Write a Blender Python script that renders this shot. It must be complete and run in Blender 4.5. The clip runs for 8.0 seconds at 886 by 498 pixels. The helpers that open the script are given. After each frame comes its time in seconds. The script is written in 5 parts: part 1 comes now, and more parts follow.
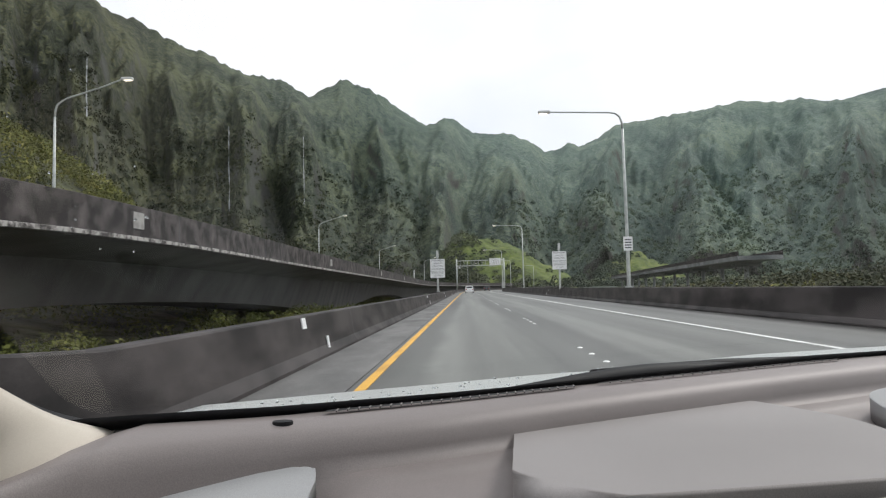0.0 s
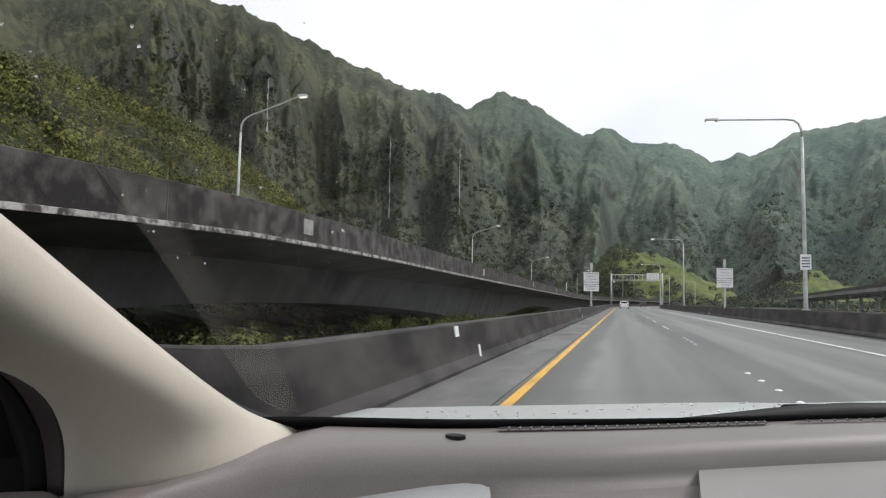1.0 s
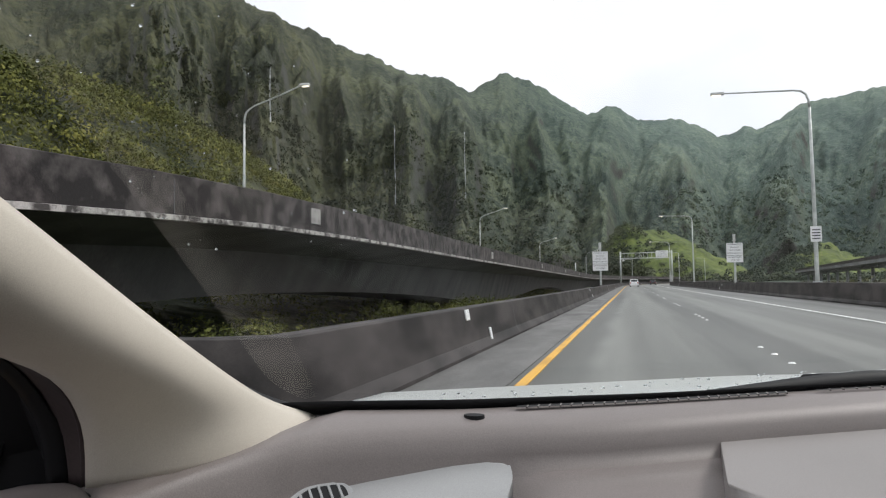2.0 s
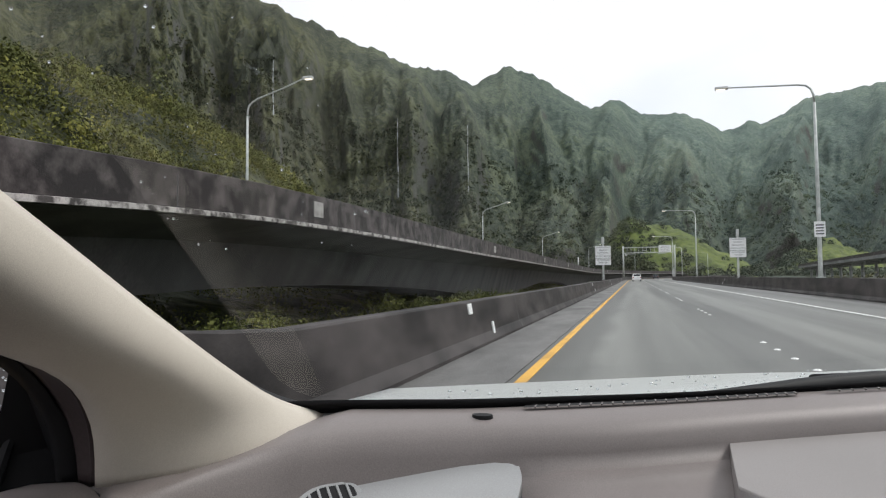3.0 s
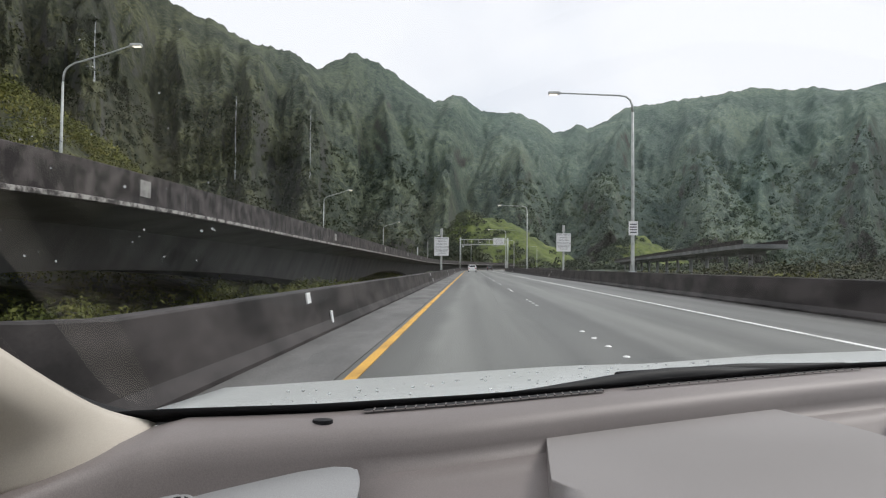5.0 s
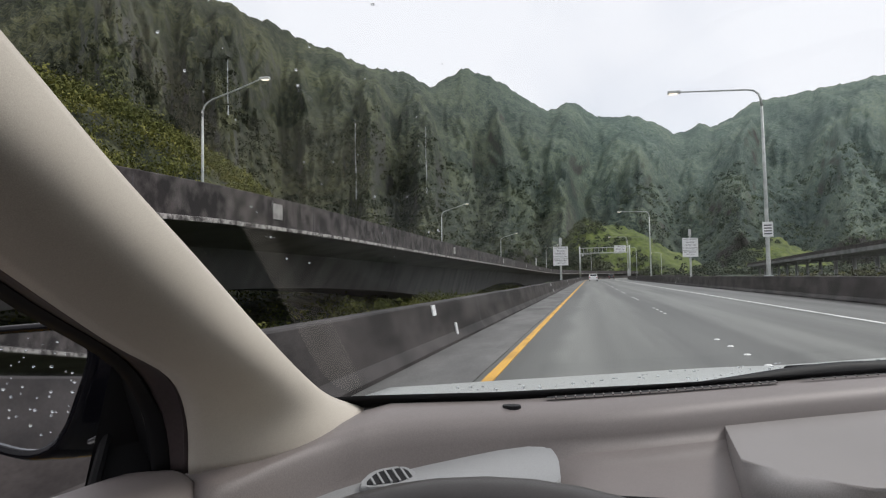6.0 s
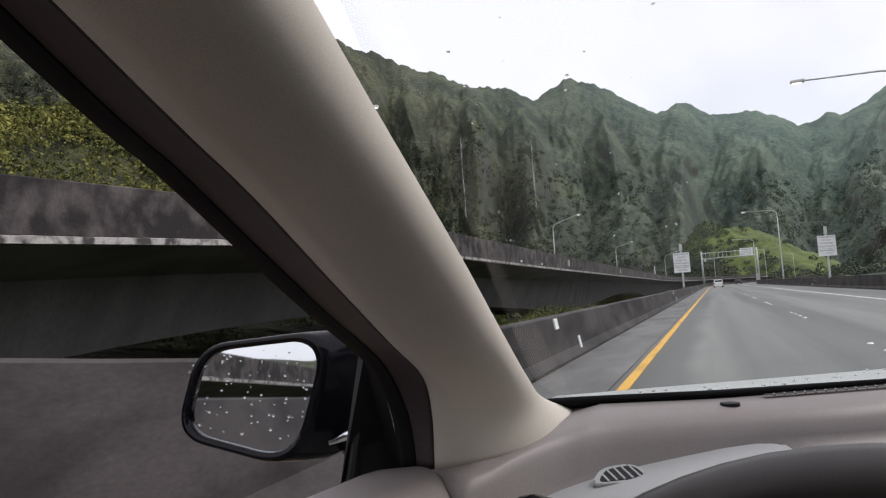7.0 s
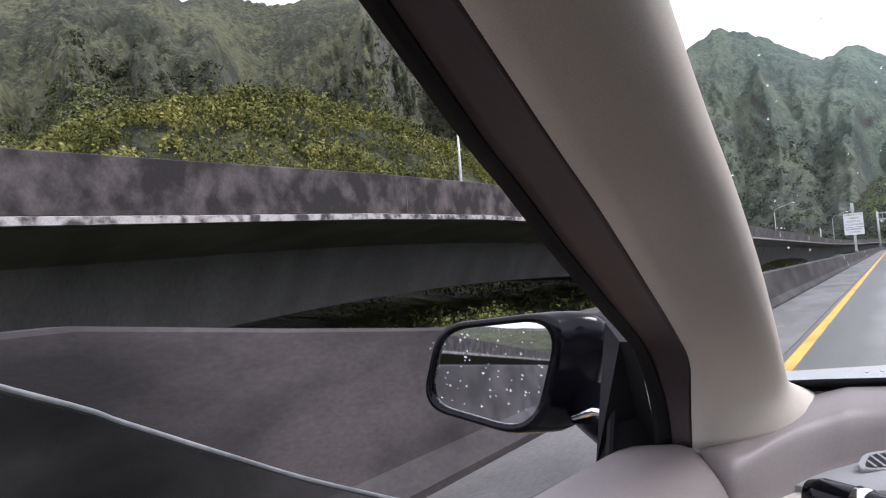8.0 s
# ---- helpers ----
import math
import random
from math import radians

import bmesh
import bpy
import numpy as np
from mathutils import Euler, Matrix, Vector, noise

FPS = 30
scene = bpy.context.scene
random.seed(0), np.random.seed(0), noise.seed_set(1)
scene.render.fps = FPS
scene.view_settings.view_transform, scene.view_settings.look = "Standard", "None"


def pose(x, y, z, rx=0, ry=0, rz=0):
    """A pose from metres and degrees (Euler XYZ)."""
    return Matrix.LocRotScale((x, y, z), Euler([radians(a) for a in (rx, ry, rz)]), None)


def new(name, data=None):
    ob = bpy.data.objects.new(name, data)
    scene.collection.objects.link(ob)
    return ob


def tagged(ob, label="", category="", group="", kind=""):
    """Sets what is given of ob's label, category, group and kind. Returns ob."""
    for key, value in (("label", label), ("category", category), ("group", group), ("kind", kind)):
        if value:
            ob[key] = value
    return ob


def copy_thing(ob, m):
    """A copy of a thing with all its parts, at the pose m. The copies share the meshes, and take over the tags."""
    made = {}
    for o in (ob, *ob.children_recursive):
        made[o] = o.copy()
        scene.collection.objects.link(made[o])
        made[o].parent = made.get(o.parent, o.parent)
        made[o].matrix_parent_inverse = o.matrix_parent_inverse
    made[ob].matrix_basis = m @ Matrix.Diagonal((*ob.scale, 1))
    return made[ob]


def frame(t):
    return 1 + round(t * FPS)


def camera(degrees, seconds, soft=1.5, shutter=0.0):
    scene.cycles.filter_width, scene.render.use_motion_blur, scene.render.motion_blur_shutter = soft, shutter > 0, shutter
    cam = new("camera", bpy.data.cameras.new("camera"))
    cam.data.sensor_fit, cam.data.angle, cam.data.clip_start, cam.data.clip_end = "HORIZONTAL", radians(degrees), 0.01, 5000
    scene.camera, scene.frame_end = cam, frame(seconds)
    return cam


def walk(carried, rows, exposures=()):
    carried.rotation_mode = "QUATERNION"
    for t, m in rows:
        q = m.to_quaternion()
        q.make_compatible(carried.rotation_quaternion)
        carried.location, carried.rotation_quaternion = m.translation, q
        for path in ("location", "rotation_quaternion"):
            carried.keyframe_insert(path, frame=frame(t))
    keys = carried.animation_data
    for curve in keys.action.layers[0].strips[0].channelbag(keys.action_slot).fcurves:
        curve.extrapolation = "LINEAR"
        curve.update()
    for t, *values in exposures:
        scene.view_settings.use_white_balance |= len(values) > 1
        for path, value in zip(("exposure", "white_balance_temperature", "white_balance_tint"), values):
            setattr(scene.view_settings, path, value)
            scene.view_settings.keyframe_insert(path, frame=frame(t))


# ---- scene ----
cam = camera(66.7, 8.0, soft=1.2)
PATH = [
    (0.0, pose(-0.275, -0.074, 1.179, 93.37, 1.40, 2.02)),
    (0.5, pose(-0.309, -0.033, 1.188, 94.10, 2.98, 4.92)),
    (1.0, pose(-0.302, -0.063, 1.185, 94.31, -1.07, 14.80)),
    (1.5, pose(-0.304, -0.058, 1.180, 93.75, 0.88, 15.53)),
    (3.0, pose(-0.315, -0.055, 1.186, 92.47, 0.63, 15.81)),
    (3.5, pose(-0.315, -0.072, 1.198, 92.93, 0.31, 13.13)),
    (4.0, pose(-0.308, -0.025, 1.196, 90.78, -1.64, -1.15)),
    (5.5, pose(-0.328, -0.123, 1.212, 92.00, 0.31, 6.98)),
    (6.0, pose(-0.372, -0.154, 1.193, 92.54, 1.14, 12.31)),
    (6.5, pose(-0.393, -0.191, 1.186, 93.75, 2.19, 14.32)),
    (7.0, pose(-0.465, -0.203, 1.183, 94.34, 3.80, 21.97)),
    (7.5, pose(-0.531, -0.242, 1.205, 94.50, 6.20, 28.20)),
    (8.0, pose(-0.543, -0.290, 1.208, 92.55, 4.40, 33.85)),
]
EXPOSURES = [(0.0, 0.10, 6450, 11), (4.0, 0.14, 6450, 11), (5.5, -0.08, 6450, 12), (7.0, 0.02, 6400, 15), (8.0, 0.68, 6020, 20)]
walk(cam, PATH, EXPOSURES)

# ---- light: bright overcast sky, broad weak sun behind cloud ----
world = bpy.data.worlds.new("overcast_sky")
scene.world = world
world.use_nodes = True
wn, wl = world.node_tree.nodes, world.node_tree.links
wn.clear()
SUN_EL, SUN_AZ = radians(46), radians(58)
sky = wn.new("ShaderNodeTexSky")
sky.sky_type, sky.sun_disc, sky.sun_elevation, sky.sun_rotation = "NISHITA", False, SUN_EL, SUN_AZ
sky_gain = wn.new("ShaderNodeVectorMath")
sky_gain.operation, sky_gain.inputs[3].default_value = "SCALE", 0.10
coord = wn.new("ShaderNodeTexCoord")
cloud_noise = wn.new("ShaderNodeTexNoise")
cloud_noise.inputs["Scale"].default_value, cloud_noise.inputs["Detail"].default_value = 2.2, 6
cloud_ramp = wn.new("ShaderNodeMapRange")
cloud_ramp.inputs[1].default_value, cloud_ramp.inputs[2].default_value = 0.28, 0.50
cloud_ramp.inputs[3].default_value, cloud_ramp.inputs[4].default_value = 0.72, 1.0
cloud_mix = wn.new("ShaderNodeMix")
cloud_mix.data_type = "RGBA"
cloud_mix.inputs[7].default_value = (1.07, 1.07, 1.12, 1)
bg, out = wn.new("ShaderNodeBackground"), wn.new("ShaderNodeOutputWorld")
bg.inputs["Strength"].default_value = 1.0
wl.new(sky.outputs[0], sky_gain.inputs[0])
wl.new(coord.outputs["Generated"], cloud_noise.inputs["Vector"])
wl.new(cloud_noise.outputs[0], cloud_ramp.inputs[0])
wl.new(cloud_ramp.outputs[0], cloud_mix.inputs[0])
wl.new(sky_gain.outputs[0], cloud_mix.inputs[6])
wl.new(cloud_mix.outputs[2], bg.inputs["Color"])
wl.new(bg.outputs[0], out.inputs[0])
sun_data = bpy.data.lights.new("sun", "SUN")
sun_data.energy, sun_data.angle, sun_data.color = 1.5, radians(16), (1.0, 0.96, 0.9)
sun = new("sun", sun_data)
SUN_DIR = Vector((math.sin(SUN_AZ) * math.cos(SUN_EL), math.cos(SUN_AZ) * math.cos(SUN_EL), math.sin(SUN_EL)))
sun.matrix_world = Matrix.Translation((0, 0, 60)) @ SUN_DIR.to_track_quat("Z", "Y").to_matrix().to_4x4()


# ---- materials ----
def material(name, dark, light, scale=3.0, rough=0.7, bump=0.2, fine=40.0, stretch=(1, 1, 1), metal=0.0, spread=(0.35, 0.65), detail=6, dist=0.02, object_space=False):
    """A surface of two tones in broad patches with fine grain and relief."""
    m = bpy.data.materials.new(name)
    m.use_nodes = True
    n, l = m.node_tree.nodes, m.node_tree.links
    b = n["Principled BSDF"]
    tc = n.new("ShaderNodeTexCoord")
    geo = n.new("ShaderNodeNewGeometry")
    mp = n.new("ShaderNodeMapping")
    mp.inputs["Scale"].default_value = stretch
    l.new(tc.outputs["Object"] if object_space else geo.outputs["Position"], mp.inputs["Vector"])
    n1, n2 = n.new("ShaderNodeTexNoise"), n.new("ShaderNodeTexNoise")
    for q, s in ((n1, scale), (n2, fine)):
        q.inputs["Scale"].default_value, q.inputs["Detail"].default_value = s, detail
        l.new(mp.outputs[0], q.inputs["Vector"])
    mr = n.new("ShaderNodeMapRange")
    mr.inputs[1].default_value, mr.inputs[2].default_value = spread
    l.new(n1.outputs[0], mr.inputs[0])
    mix = n.new("ShaderNodeMix")
    mix.data_type = "RGBA"
    mix.inputs[6].default_value, mix.inputs[7].default_value = dark, light
    l.new(mr.outputs[0], mix.inputs[0])
    grain = n.new("ShaderNodeMix")
    grain.data_type, grain.blend_type = "RGBA", "OVERLAY"
    grain.inputs[0].default_value = 0.35
    l.new(mix.outputs[2], grain.inputs[6])
    l.new(n2.outputs[0], grain.inputs[7])
    l.new(grain.outputs[2], b.inputs["Base Color"])
    b.inputs["Roughness"].default_value, b.inputs["Metallic"].default_value = rough, metal
    if bump:
        bp = n.new("ShaderNodeBump")
        bp.inputs["Strength"].default_value, bp.inputs["Distance"].default_value = bump, dist
        l.new(n2.outputs[0], bp.inputs["Height"])
        l.new(bp.outputs[0], b.inputs["Normal"])
    return m


def plain(name, color, rough=0.5, metal=0.0, coat=0.0, emit=0.0):
    m = bpy.data.materials.new(name)
    m.use_nodes = True
    b = m.node_tree.nodes["Principled BSDF"]
    b.inputs["Base Color"].default_value, b.inputs["Roughness"].default_value, b.inputs["Metallic"].default_value = color, rough, metal
    b.inputs["Coat Weight"].default_value = coat
    if emit:
        b.inputs["Emission Color"].default_value, b.inputs["Emission Strength"].default_value = color, emit
    return m


def glass_sheet(name, gloss=0.06, tint=(0.93, 0.96, 0.95, 1)):
    """A thin clear pane: it lets light straight through, with a faint reflection."""
    m = bpy.data.materials.new(name)
    m.use_nodes = True
    n, l = m.node_tree.nodes, m.node_tree.links
    n.clear()
    tr, gl, mx, ou = n.new("ShaderNodeBsdfTransparent"), n.new("ShaderNodeBsdfGlossy"), n.new("ShaderNodeMixShader"), n.new("ShaderNodeOutputMaterial")
    tr.inputs[0].default_value, gl.inputs["Roughness"].default_value, mx.inputs[0].default_value = tint, 0.02, gloss
    l.new(tr.outputs[0], mx.inputs[1])
    l.new(gl.outputs[0], mx.inputs[2])
    l.new(mx.outputs[0], ou.inputs[0])
    return m


M_ROAD = material("worn_grey_concrete_road", (0.085, 0.0862, 0.079, 1), (0.185, 0.1875, 0.174, 1), 0.55, 0.42, 0.25, 60, (1.8, 0.05, 1))


def lane_bands(m):
    """Pale wheel-worn bands and darker strips along the lanes, with ragged edges."""
    n, l = m.node_tree.nodes, m.node_tree.links
    b = n["Principled BSDF"]
    source = b.inputs["Base Color"].links[0].from_socket
    geo, sep, wob = n.new("ShaderNodeNewGeometry"), n.new("ShaderNodeSeparateXYZ"), n.new("ShaderNodeTexNoise")
    wob.inputs["Scale"].default_value, wob.inputs["Detail"].default_value = 0.35, 5
    l.new(geo.outputs["Position"], wob.inputs["Vector"])
    l.new(geo.outputs["Position"], sep.inputs[0])
    shift = n.new("ShaderNodeMath")
    shift.operation, shift.inputs[1].default_value = "MULTIPLY_ADD", 0.7
    l.new(wob.outputs[0], shift.inputs[0])
    l.new(sep.outputs[0], shift.inputs[2])
    span = n.new("ShaderNodeMapRange")
    span.inputs[1].default_value, span.inputs[2].default_value = -2.65, 9.85
    l.new(shift.outputs[0], span.inputs[0])
    ramp = n.new("ShaderNodeValToRGB")
    el = ramp.color_ramp.elements
    el[0].position, el[0].color = 0.0, (0.62, 0.62, 0.62, 1)
    el[1].position, el[1].color = 1.0, (0.80, 0.79, 0.78, 1)
    for x, v in ((-1.0, 0.62), (-0.7, 1.12), (0.8, 1.15), (1.15, 0.66), (2.4, 0.68), (2.75, 1.12), (3.6, 1.08), (4.2, 0.80), (6.2, 0.86), (7.2, 0.72)):
        el.new((x + 3.0) / 12.5).color = (v, v, v * 0.985, 1)
    mul = n.new("ShaderNodeMix")
    mul.data_type, mul.blend_type = "RGBA", "MULTIPLY"
    mul.inputs[0].default_value = 1.0
    l.new(span.outputs[0], ramp.inputs[0])
    l.new(source, mul.inputs[6])
    l.new(ramp.outputs[0], mul.inputs[7])
    l.new(mul.outputs[2], b.inputs["Base Color"])


lane_bands(M_ROAD)
M_SHOULDER = material("rough_shoulder_concrete", (0.050, 0.049, 0.047, 1), (0.165, 0.162, 0.155, 1), 1.1, 0.6, 0.35, 45, (1, 0.30, 1), spread=(0.30, 0.62))
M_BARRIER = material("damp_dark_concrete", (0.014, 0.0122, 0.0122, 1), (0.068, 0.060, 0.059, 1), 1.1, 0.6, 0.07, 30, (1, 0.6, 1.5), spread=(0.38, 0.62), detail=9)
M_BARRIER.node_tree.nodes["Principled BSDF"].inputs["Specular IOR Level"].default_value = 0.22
M_PARAPET = material("streaked_stained_concrete", (0.017, 0.0135, 0.0135, 1), (0.150, 0.132, 0.127, 1), 2.1, 0.85, 0.4, 22, (1, 0.8, 0.75), spread=(0.42, 0.80), detail=12)
M_LEDGE = material("pale_weathered_concrete", (0.06, 0.054, 0.052, 1), (0.46, 0.44, 0.42, 1), 3.2, 0.85, 0.4, 25, spread=(0.38, 0.56), detail=9)
M_GIRDER = material("grey_girder_concrete", (0.062, 0.061, 0.061, 1), (0.175, 0.172, 0.170, 1), 0.5, 0.8, 0.2, 12, (1, 1, 0.22), spread=(0.22, 0.82))
M_PALE = material("pale_patch_concrete", (0.28, 0.27, 0.26, 1), (0.42, 0.41, 0.39, 1), 3, 0.85, 0.2, 30)
M_YELLOW = material("yellow_road_paint", (0.42, 0.22, 0.03, 1), (0.72, 0.40, 0.05, 1), 2.5, 0.6, 0.2, 60, (1, 0.3, 1), spread=(0.3, 0.5))
M_WHITE = material("white_road_paint", (0.50, 0.50, 0.48, 1), (0.80, 0.80, 0.78, 1), 2.0, 0.6, 0.2, 60, (1, 0.3, 1), spread=(0.3, 0.5))
M_CERAMIC = plain("white_glazed_marker", (0.85, 0.85, 0.83, 1), 0.25)
M_STEEL = material("galvanised_steel", (0.42, 0.44, 0.43, 1), (0.60, 0.62, 0.60, 1), 3, 0.45, 0.05, 60, metal=0.3)
M_LAMPHEAD = plain("pale_grey_lamp_housing", (0.62, 0.63, 0.62, 1), 0.4)
M_LENS = plain("frosted_lit_lamp_lens", (1.0, 0.88, 0.72, 1), 0.2, emit=1.6)
M_SIGNWHITE = material("white_sign_sheet", (0.82, 0.83, 0.83, 1), (0.90, 0.90, 0.90, 1), 2, 0.5, 0.0, 10)
M_SIGNBACK = plain("dull_aluminium", (0.5, 0.5, 0.5, 1), 0.4, 0.8)
M_INK = plain("faded_black_lettering", (0.10, 0.10, 0.11, 1), 0.6)
M_BLUE = plain("blue_sign_sheet", (0.03, 0.22, 0.62, 1), 0.5)


# ---- mesh helpers ----
def mesh_object(name, verts, faces, mat, parent=None, smooth=False, label=""):
    me = bpy.data.meshes.new(name)
    me.from_pydata([tuple(v) for v in verts], [], [tuple(f) for f in faces])
    me.update()
    if smooth:
        me.polygons.foreach_set("use_smooth", [True] * len(me.polygons))
    for m in mat if isinstance(mat, (list, tuple)) else [mat]:
        me.materials.append(m)
    ob = new(name, me)
    ob.parent = parent
    if label:
        tagged(ob, label)
    return ob


def part(name, bm, mat, parent=None, label="", smooth=False):
    me = bpy.data.meshes.new(name)
    bmesh.ops.recalc_face_normals(bm, faces=bm.faces)
    bm.to_mesh(me)
    bm.free()
    if smooth:
        me.polygons.foreach_set("use_smooth", [True] * len(me.polygons))
    for m in mat if isinstance(mat, (list, tuple)) else [mat]:
        me.materials.append(m)
    ob = new(name, me)
    ob.parent = parent
    if label:
        tagged(ob, label)
    return ob


def box(x0, x1, y0, y1, z0, z1, bevel=0.0, bm=None, seg=2):
    own = bmesh.new()
    bmesh.ops.create_cube(own, size=1, matrix=Matrix.LocRotScale(((x0 + x1) / 2, (y0 + y1) / 2, (z0 + z1) / 2), None, (abs(x1 - x0), abs(y1 - y0), abs(z1 - z0))))
    if bevel:
        bmesh.ops.bevel(own, geom=own.edges[:], offset=bevel, segments=seg, affect="EDGES", profile=0.7)
    if bm is None:
        return own
    me = bpy.data.meshes.new("temp")
    own.to_mesh(me)
    own.free()
    bm.from_mesh(me)
    bpy.data.meshes.remove(me)
    return bm


def tube(points, radii, sides=10, bm=None, caps=True):
    """A round bar through points, with a radius for each."""
    bm = bm or bmesh.new()
    points = [Vector(p) for p in points]
    if not isinstance(radii, (list, tuple)):
        radii = [radii] * len(points)
    rings = []
    side = None
    for i, p in enumerate(points):
        d = (points[min(i + 1, len(points) - 1)] - points[max(i - 1, 0)]).normalized()
        side = d.orthogonal().normalized() if side is None else (side - d * side.dot(d)).normalized()
        up = d.cross(side)
        rings.append([bm.verts.new(p + radii[i] * (math.cos(a) * side + math.sin(a) * up)) for a in (2 * math.pi * k / sides for k in range(sides))])
    for a, b in zip(rings, rings[1:]):
        for k in range(sides):
            bm.faces.new((a[k], a[(k + 1) % sides], b[(k + 1) % sides], b[k]))
    if caps:
        bm.faces.new(rings[0][::-1])
        bm.faces.new(rings[-1])
    return bm


def grid_surface(name, rows, mat, parent=None, label="", smooth=True, thickness=0.0):
    """A sheet through rows of points, with a thickness."""
    nr, nc = len(rows), len(rows[0])
    verts = [v for r in rows for v in r]
    faces = [(i * nc + j, i * nc + j + 1, (i + 1) * nc + j + 1, (i + 1) * nc + j) for i in range(nr - 1) for j in range(nc - 1)]
    ob = mesh_object(name, verts, faces, mat, parent, smooth, label)
    if thickness:
        s = ob.modifiers.new("thickness", "SOLIDIFY")
        s.thickness, s.offset = thickness, -1
    return ob


# ---- the road's line: straight, then bending to the right ----
def road_pose(s):
    bend, radius = 170.0, 620.0
    if s <= bend:
        return Vector((0, s, 0)), 0.0
    a = (s - bend) / radius
    return Vector((radius * (1 - math.cos(a)), bend + radius * math.sin(a), 0)), a


def road_point(s, x, z):
    p, a = road_pose(s)
    return (p.x + x * math.cos(a), p.y - x * math.sin(a), z)


def stations(s0, s1, step):
    k = max(1, round((s1 - s0) / step))
    return [s0 + (s1 - s0) * i / k for i in range(k + 1)]


def sweep(name, profile, s0, s1, mat, step=8.0, closed=True, parent=None, smooth=False, label=""):
    """A cross-section (x, z), fixed or a function of s, drawn along the road."""
    ss = stations(s0, s1, step)
    verts, faces = [], []
    for s in ss:
        pr = profile(s) if callable(profile) else profile
        verts += [road_point(s, x, z) for x, z in pr]
    n = len(pr)
    for i in range(len(ss) - 1):
        for k in range(n if closed else n - 1):
            faces.append((i * n + k, i * n + (k + 1) % n, (i + 1) * n + (k + 1) % n, (i + 1) * n + k))
    if closed:
        faces += [tuple(range(n))[::-1], tuple((len(ss) - 1) * n + k for k in range(n))]
    ob = mesh_object(name, verts, faces, mat, parent, smooth, label)
    bm = bmesh.new()
    bm.from_mesh(ob.data)
    bmesh.ops.recalc_face_normals(bm, faces=bm.faces)
    bm.to_mesh(ob.data)
    bm.free()
    return ob


# ---- road ----
tagged(sweep("road", [(-2.95, 0.0), (9.7, 0.0), (9.7, -0.5), (-2.95, -0.5)], -160, 620, M_ROAD, 6), "worn grey two-lane highway carriageway with damp wheel tracks", "road", kind="structure")
tagged(sweep("pavement", [(-2.80, 0.012), (-1.72, 0.012), (-1.72, 0.004), (-2.80, 0.004)], -160, 620, M_SHOULDER, 6), "rough concrete inside shoulder strip", "shoulder", kind="structure")
tagged(sweep("yellow_edge_line", [(-1.63, 0.010), (-1.50, 0.010), (-1.50, 0.001), (-1.63, 0.001)], -160, 620, M_YELLOW, 6), "solid yellow painted edge line", "road marking", kind="structure")
tagged(sweep("white_edge_line", [(5.95, 0.010), (6.09, 0.010), (6.09, 0.001), (5.95, 0.001)], -160, 620, M_WHITE, 6), "solid white painted edge line", "road marking", kind="structure")


def barrier_profile(x, side, top=0.87):
    f = lambda d: x - side * d
    return [(f(0), -0.5), (f(0), 0.06), (f(0.10), 0.20), (f(0.22), top - 0.02), (f(0.24), top), (f(0.44), top), (f(0.46), top - 0.02), (f(0.46), -1.6), (f(0.3), -1.6)]


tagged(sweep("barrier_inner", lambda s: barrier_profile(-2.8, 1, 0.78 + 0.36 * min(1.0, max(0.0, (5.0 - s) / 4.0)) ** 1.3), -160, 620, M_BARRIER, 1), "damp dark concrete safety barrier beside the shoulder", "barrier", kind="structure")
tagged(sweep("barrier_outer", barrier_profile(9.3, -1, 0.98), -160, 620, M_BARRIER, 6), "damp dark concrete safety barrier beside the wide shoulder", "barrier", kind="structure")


# ---- upper viaduct with haunched girder ----
VIA_S = np.linspace(-160, 620, 391)
VIA_Z = np.convolve(np.pad(np.interp(VIA_S, [-160, -14, 3, 9, 16, 26, 50, 220], [3.3, 3.4, 3.65, 4.05, 4.42, 4.52, 4.30, 3.4]), 4, "edge"), np.ones(9) / 9, "valid")


def via_top(s):
    return float(np.interp(s, VIA_S, VIA_Z))


def via_profile(s):
    t = via_top(s)
    u = abs(((s - 82.0) / 105.0 + 0.5) % 1.0 - 0.5) * 2
    depth = 2.25 + 2.5 * (1 - u) ** 2.0
    lip = t - 1.32
    return [(-12.25, t - 1.12), (-12.25, lip + 0.02), (-12.6, lip), (-15.3, lip - 0.52), (-16.3, lip - depth), (-22.7, lip - depth), (-23.7, lip - 0.52), (-26.7, lip), (-26.7, t - 1.12)]


tagged(sweep("viaduct_deck", via_profile, -160, 620, M_GIRDER, 3.5), "grey haunched concrete box girder viaduct deck", "viaduct", kind="structure")
tagged(sweep("viaduct_parapet", lambda s: [(-12.2, via_top(s) - 1.10), (-12.18, via_top(s) - 0.02), (-12.2, via_top(s)), (-12.42, via_top(s)), (-12.44, via_top(s) - 1.10)], -160, 620, M_PARAPET, 6), "dark streaked stained concrete viaduct parapet", "parapet", kind="structure")
tagged(sweep("viaduct_ledge", lambda s: [(-12.05, via_top(s) - 1.28), (-12.05, via_top(s) - 1.14), (-12.23, via_top(s) - 1.105), (-12.23, via_top(s) - 1.28)], -160, 620, M_LEDGE, 6), "pale weathered concrete ledge under the parapet", "ledge", kind="structure")
tagged(sweep("viaduct_parapet_far", lambda s: [(-26.5, via_top(s) - 1.10), (-26.5, via_top(s)), (-26.7, via_top(s)), (-26.7, via_top(s) - 1.10)], -160, 620, M_PARAPET, 8), "stained concrete parapet of the viaduct", "parapet", kind="structure")


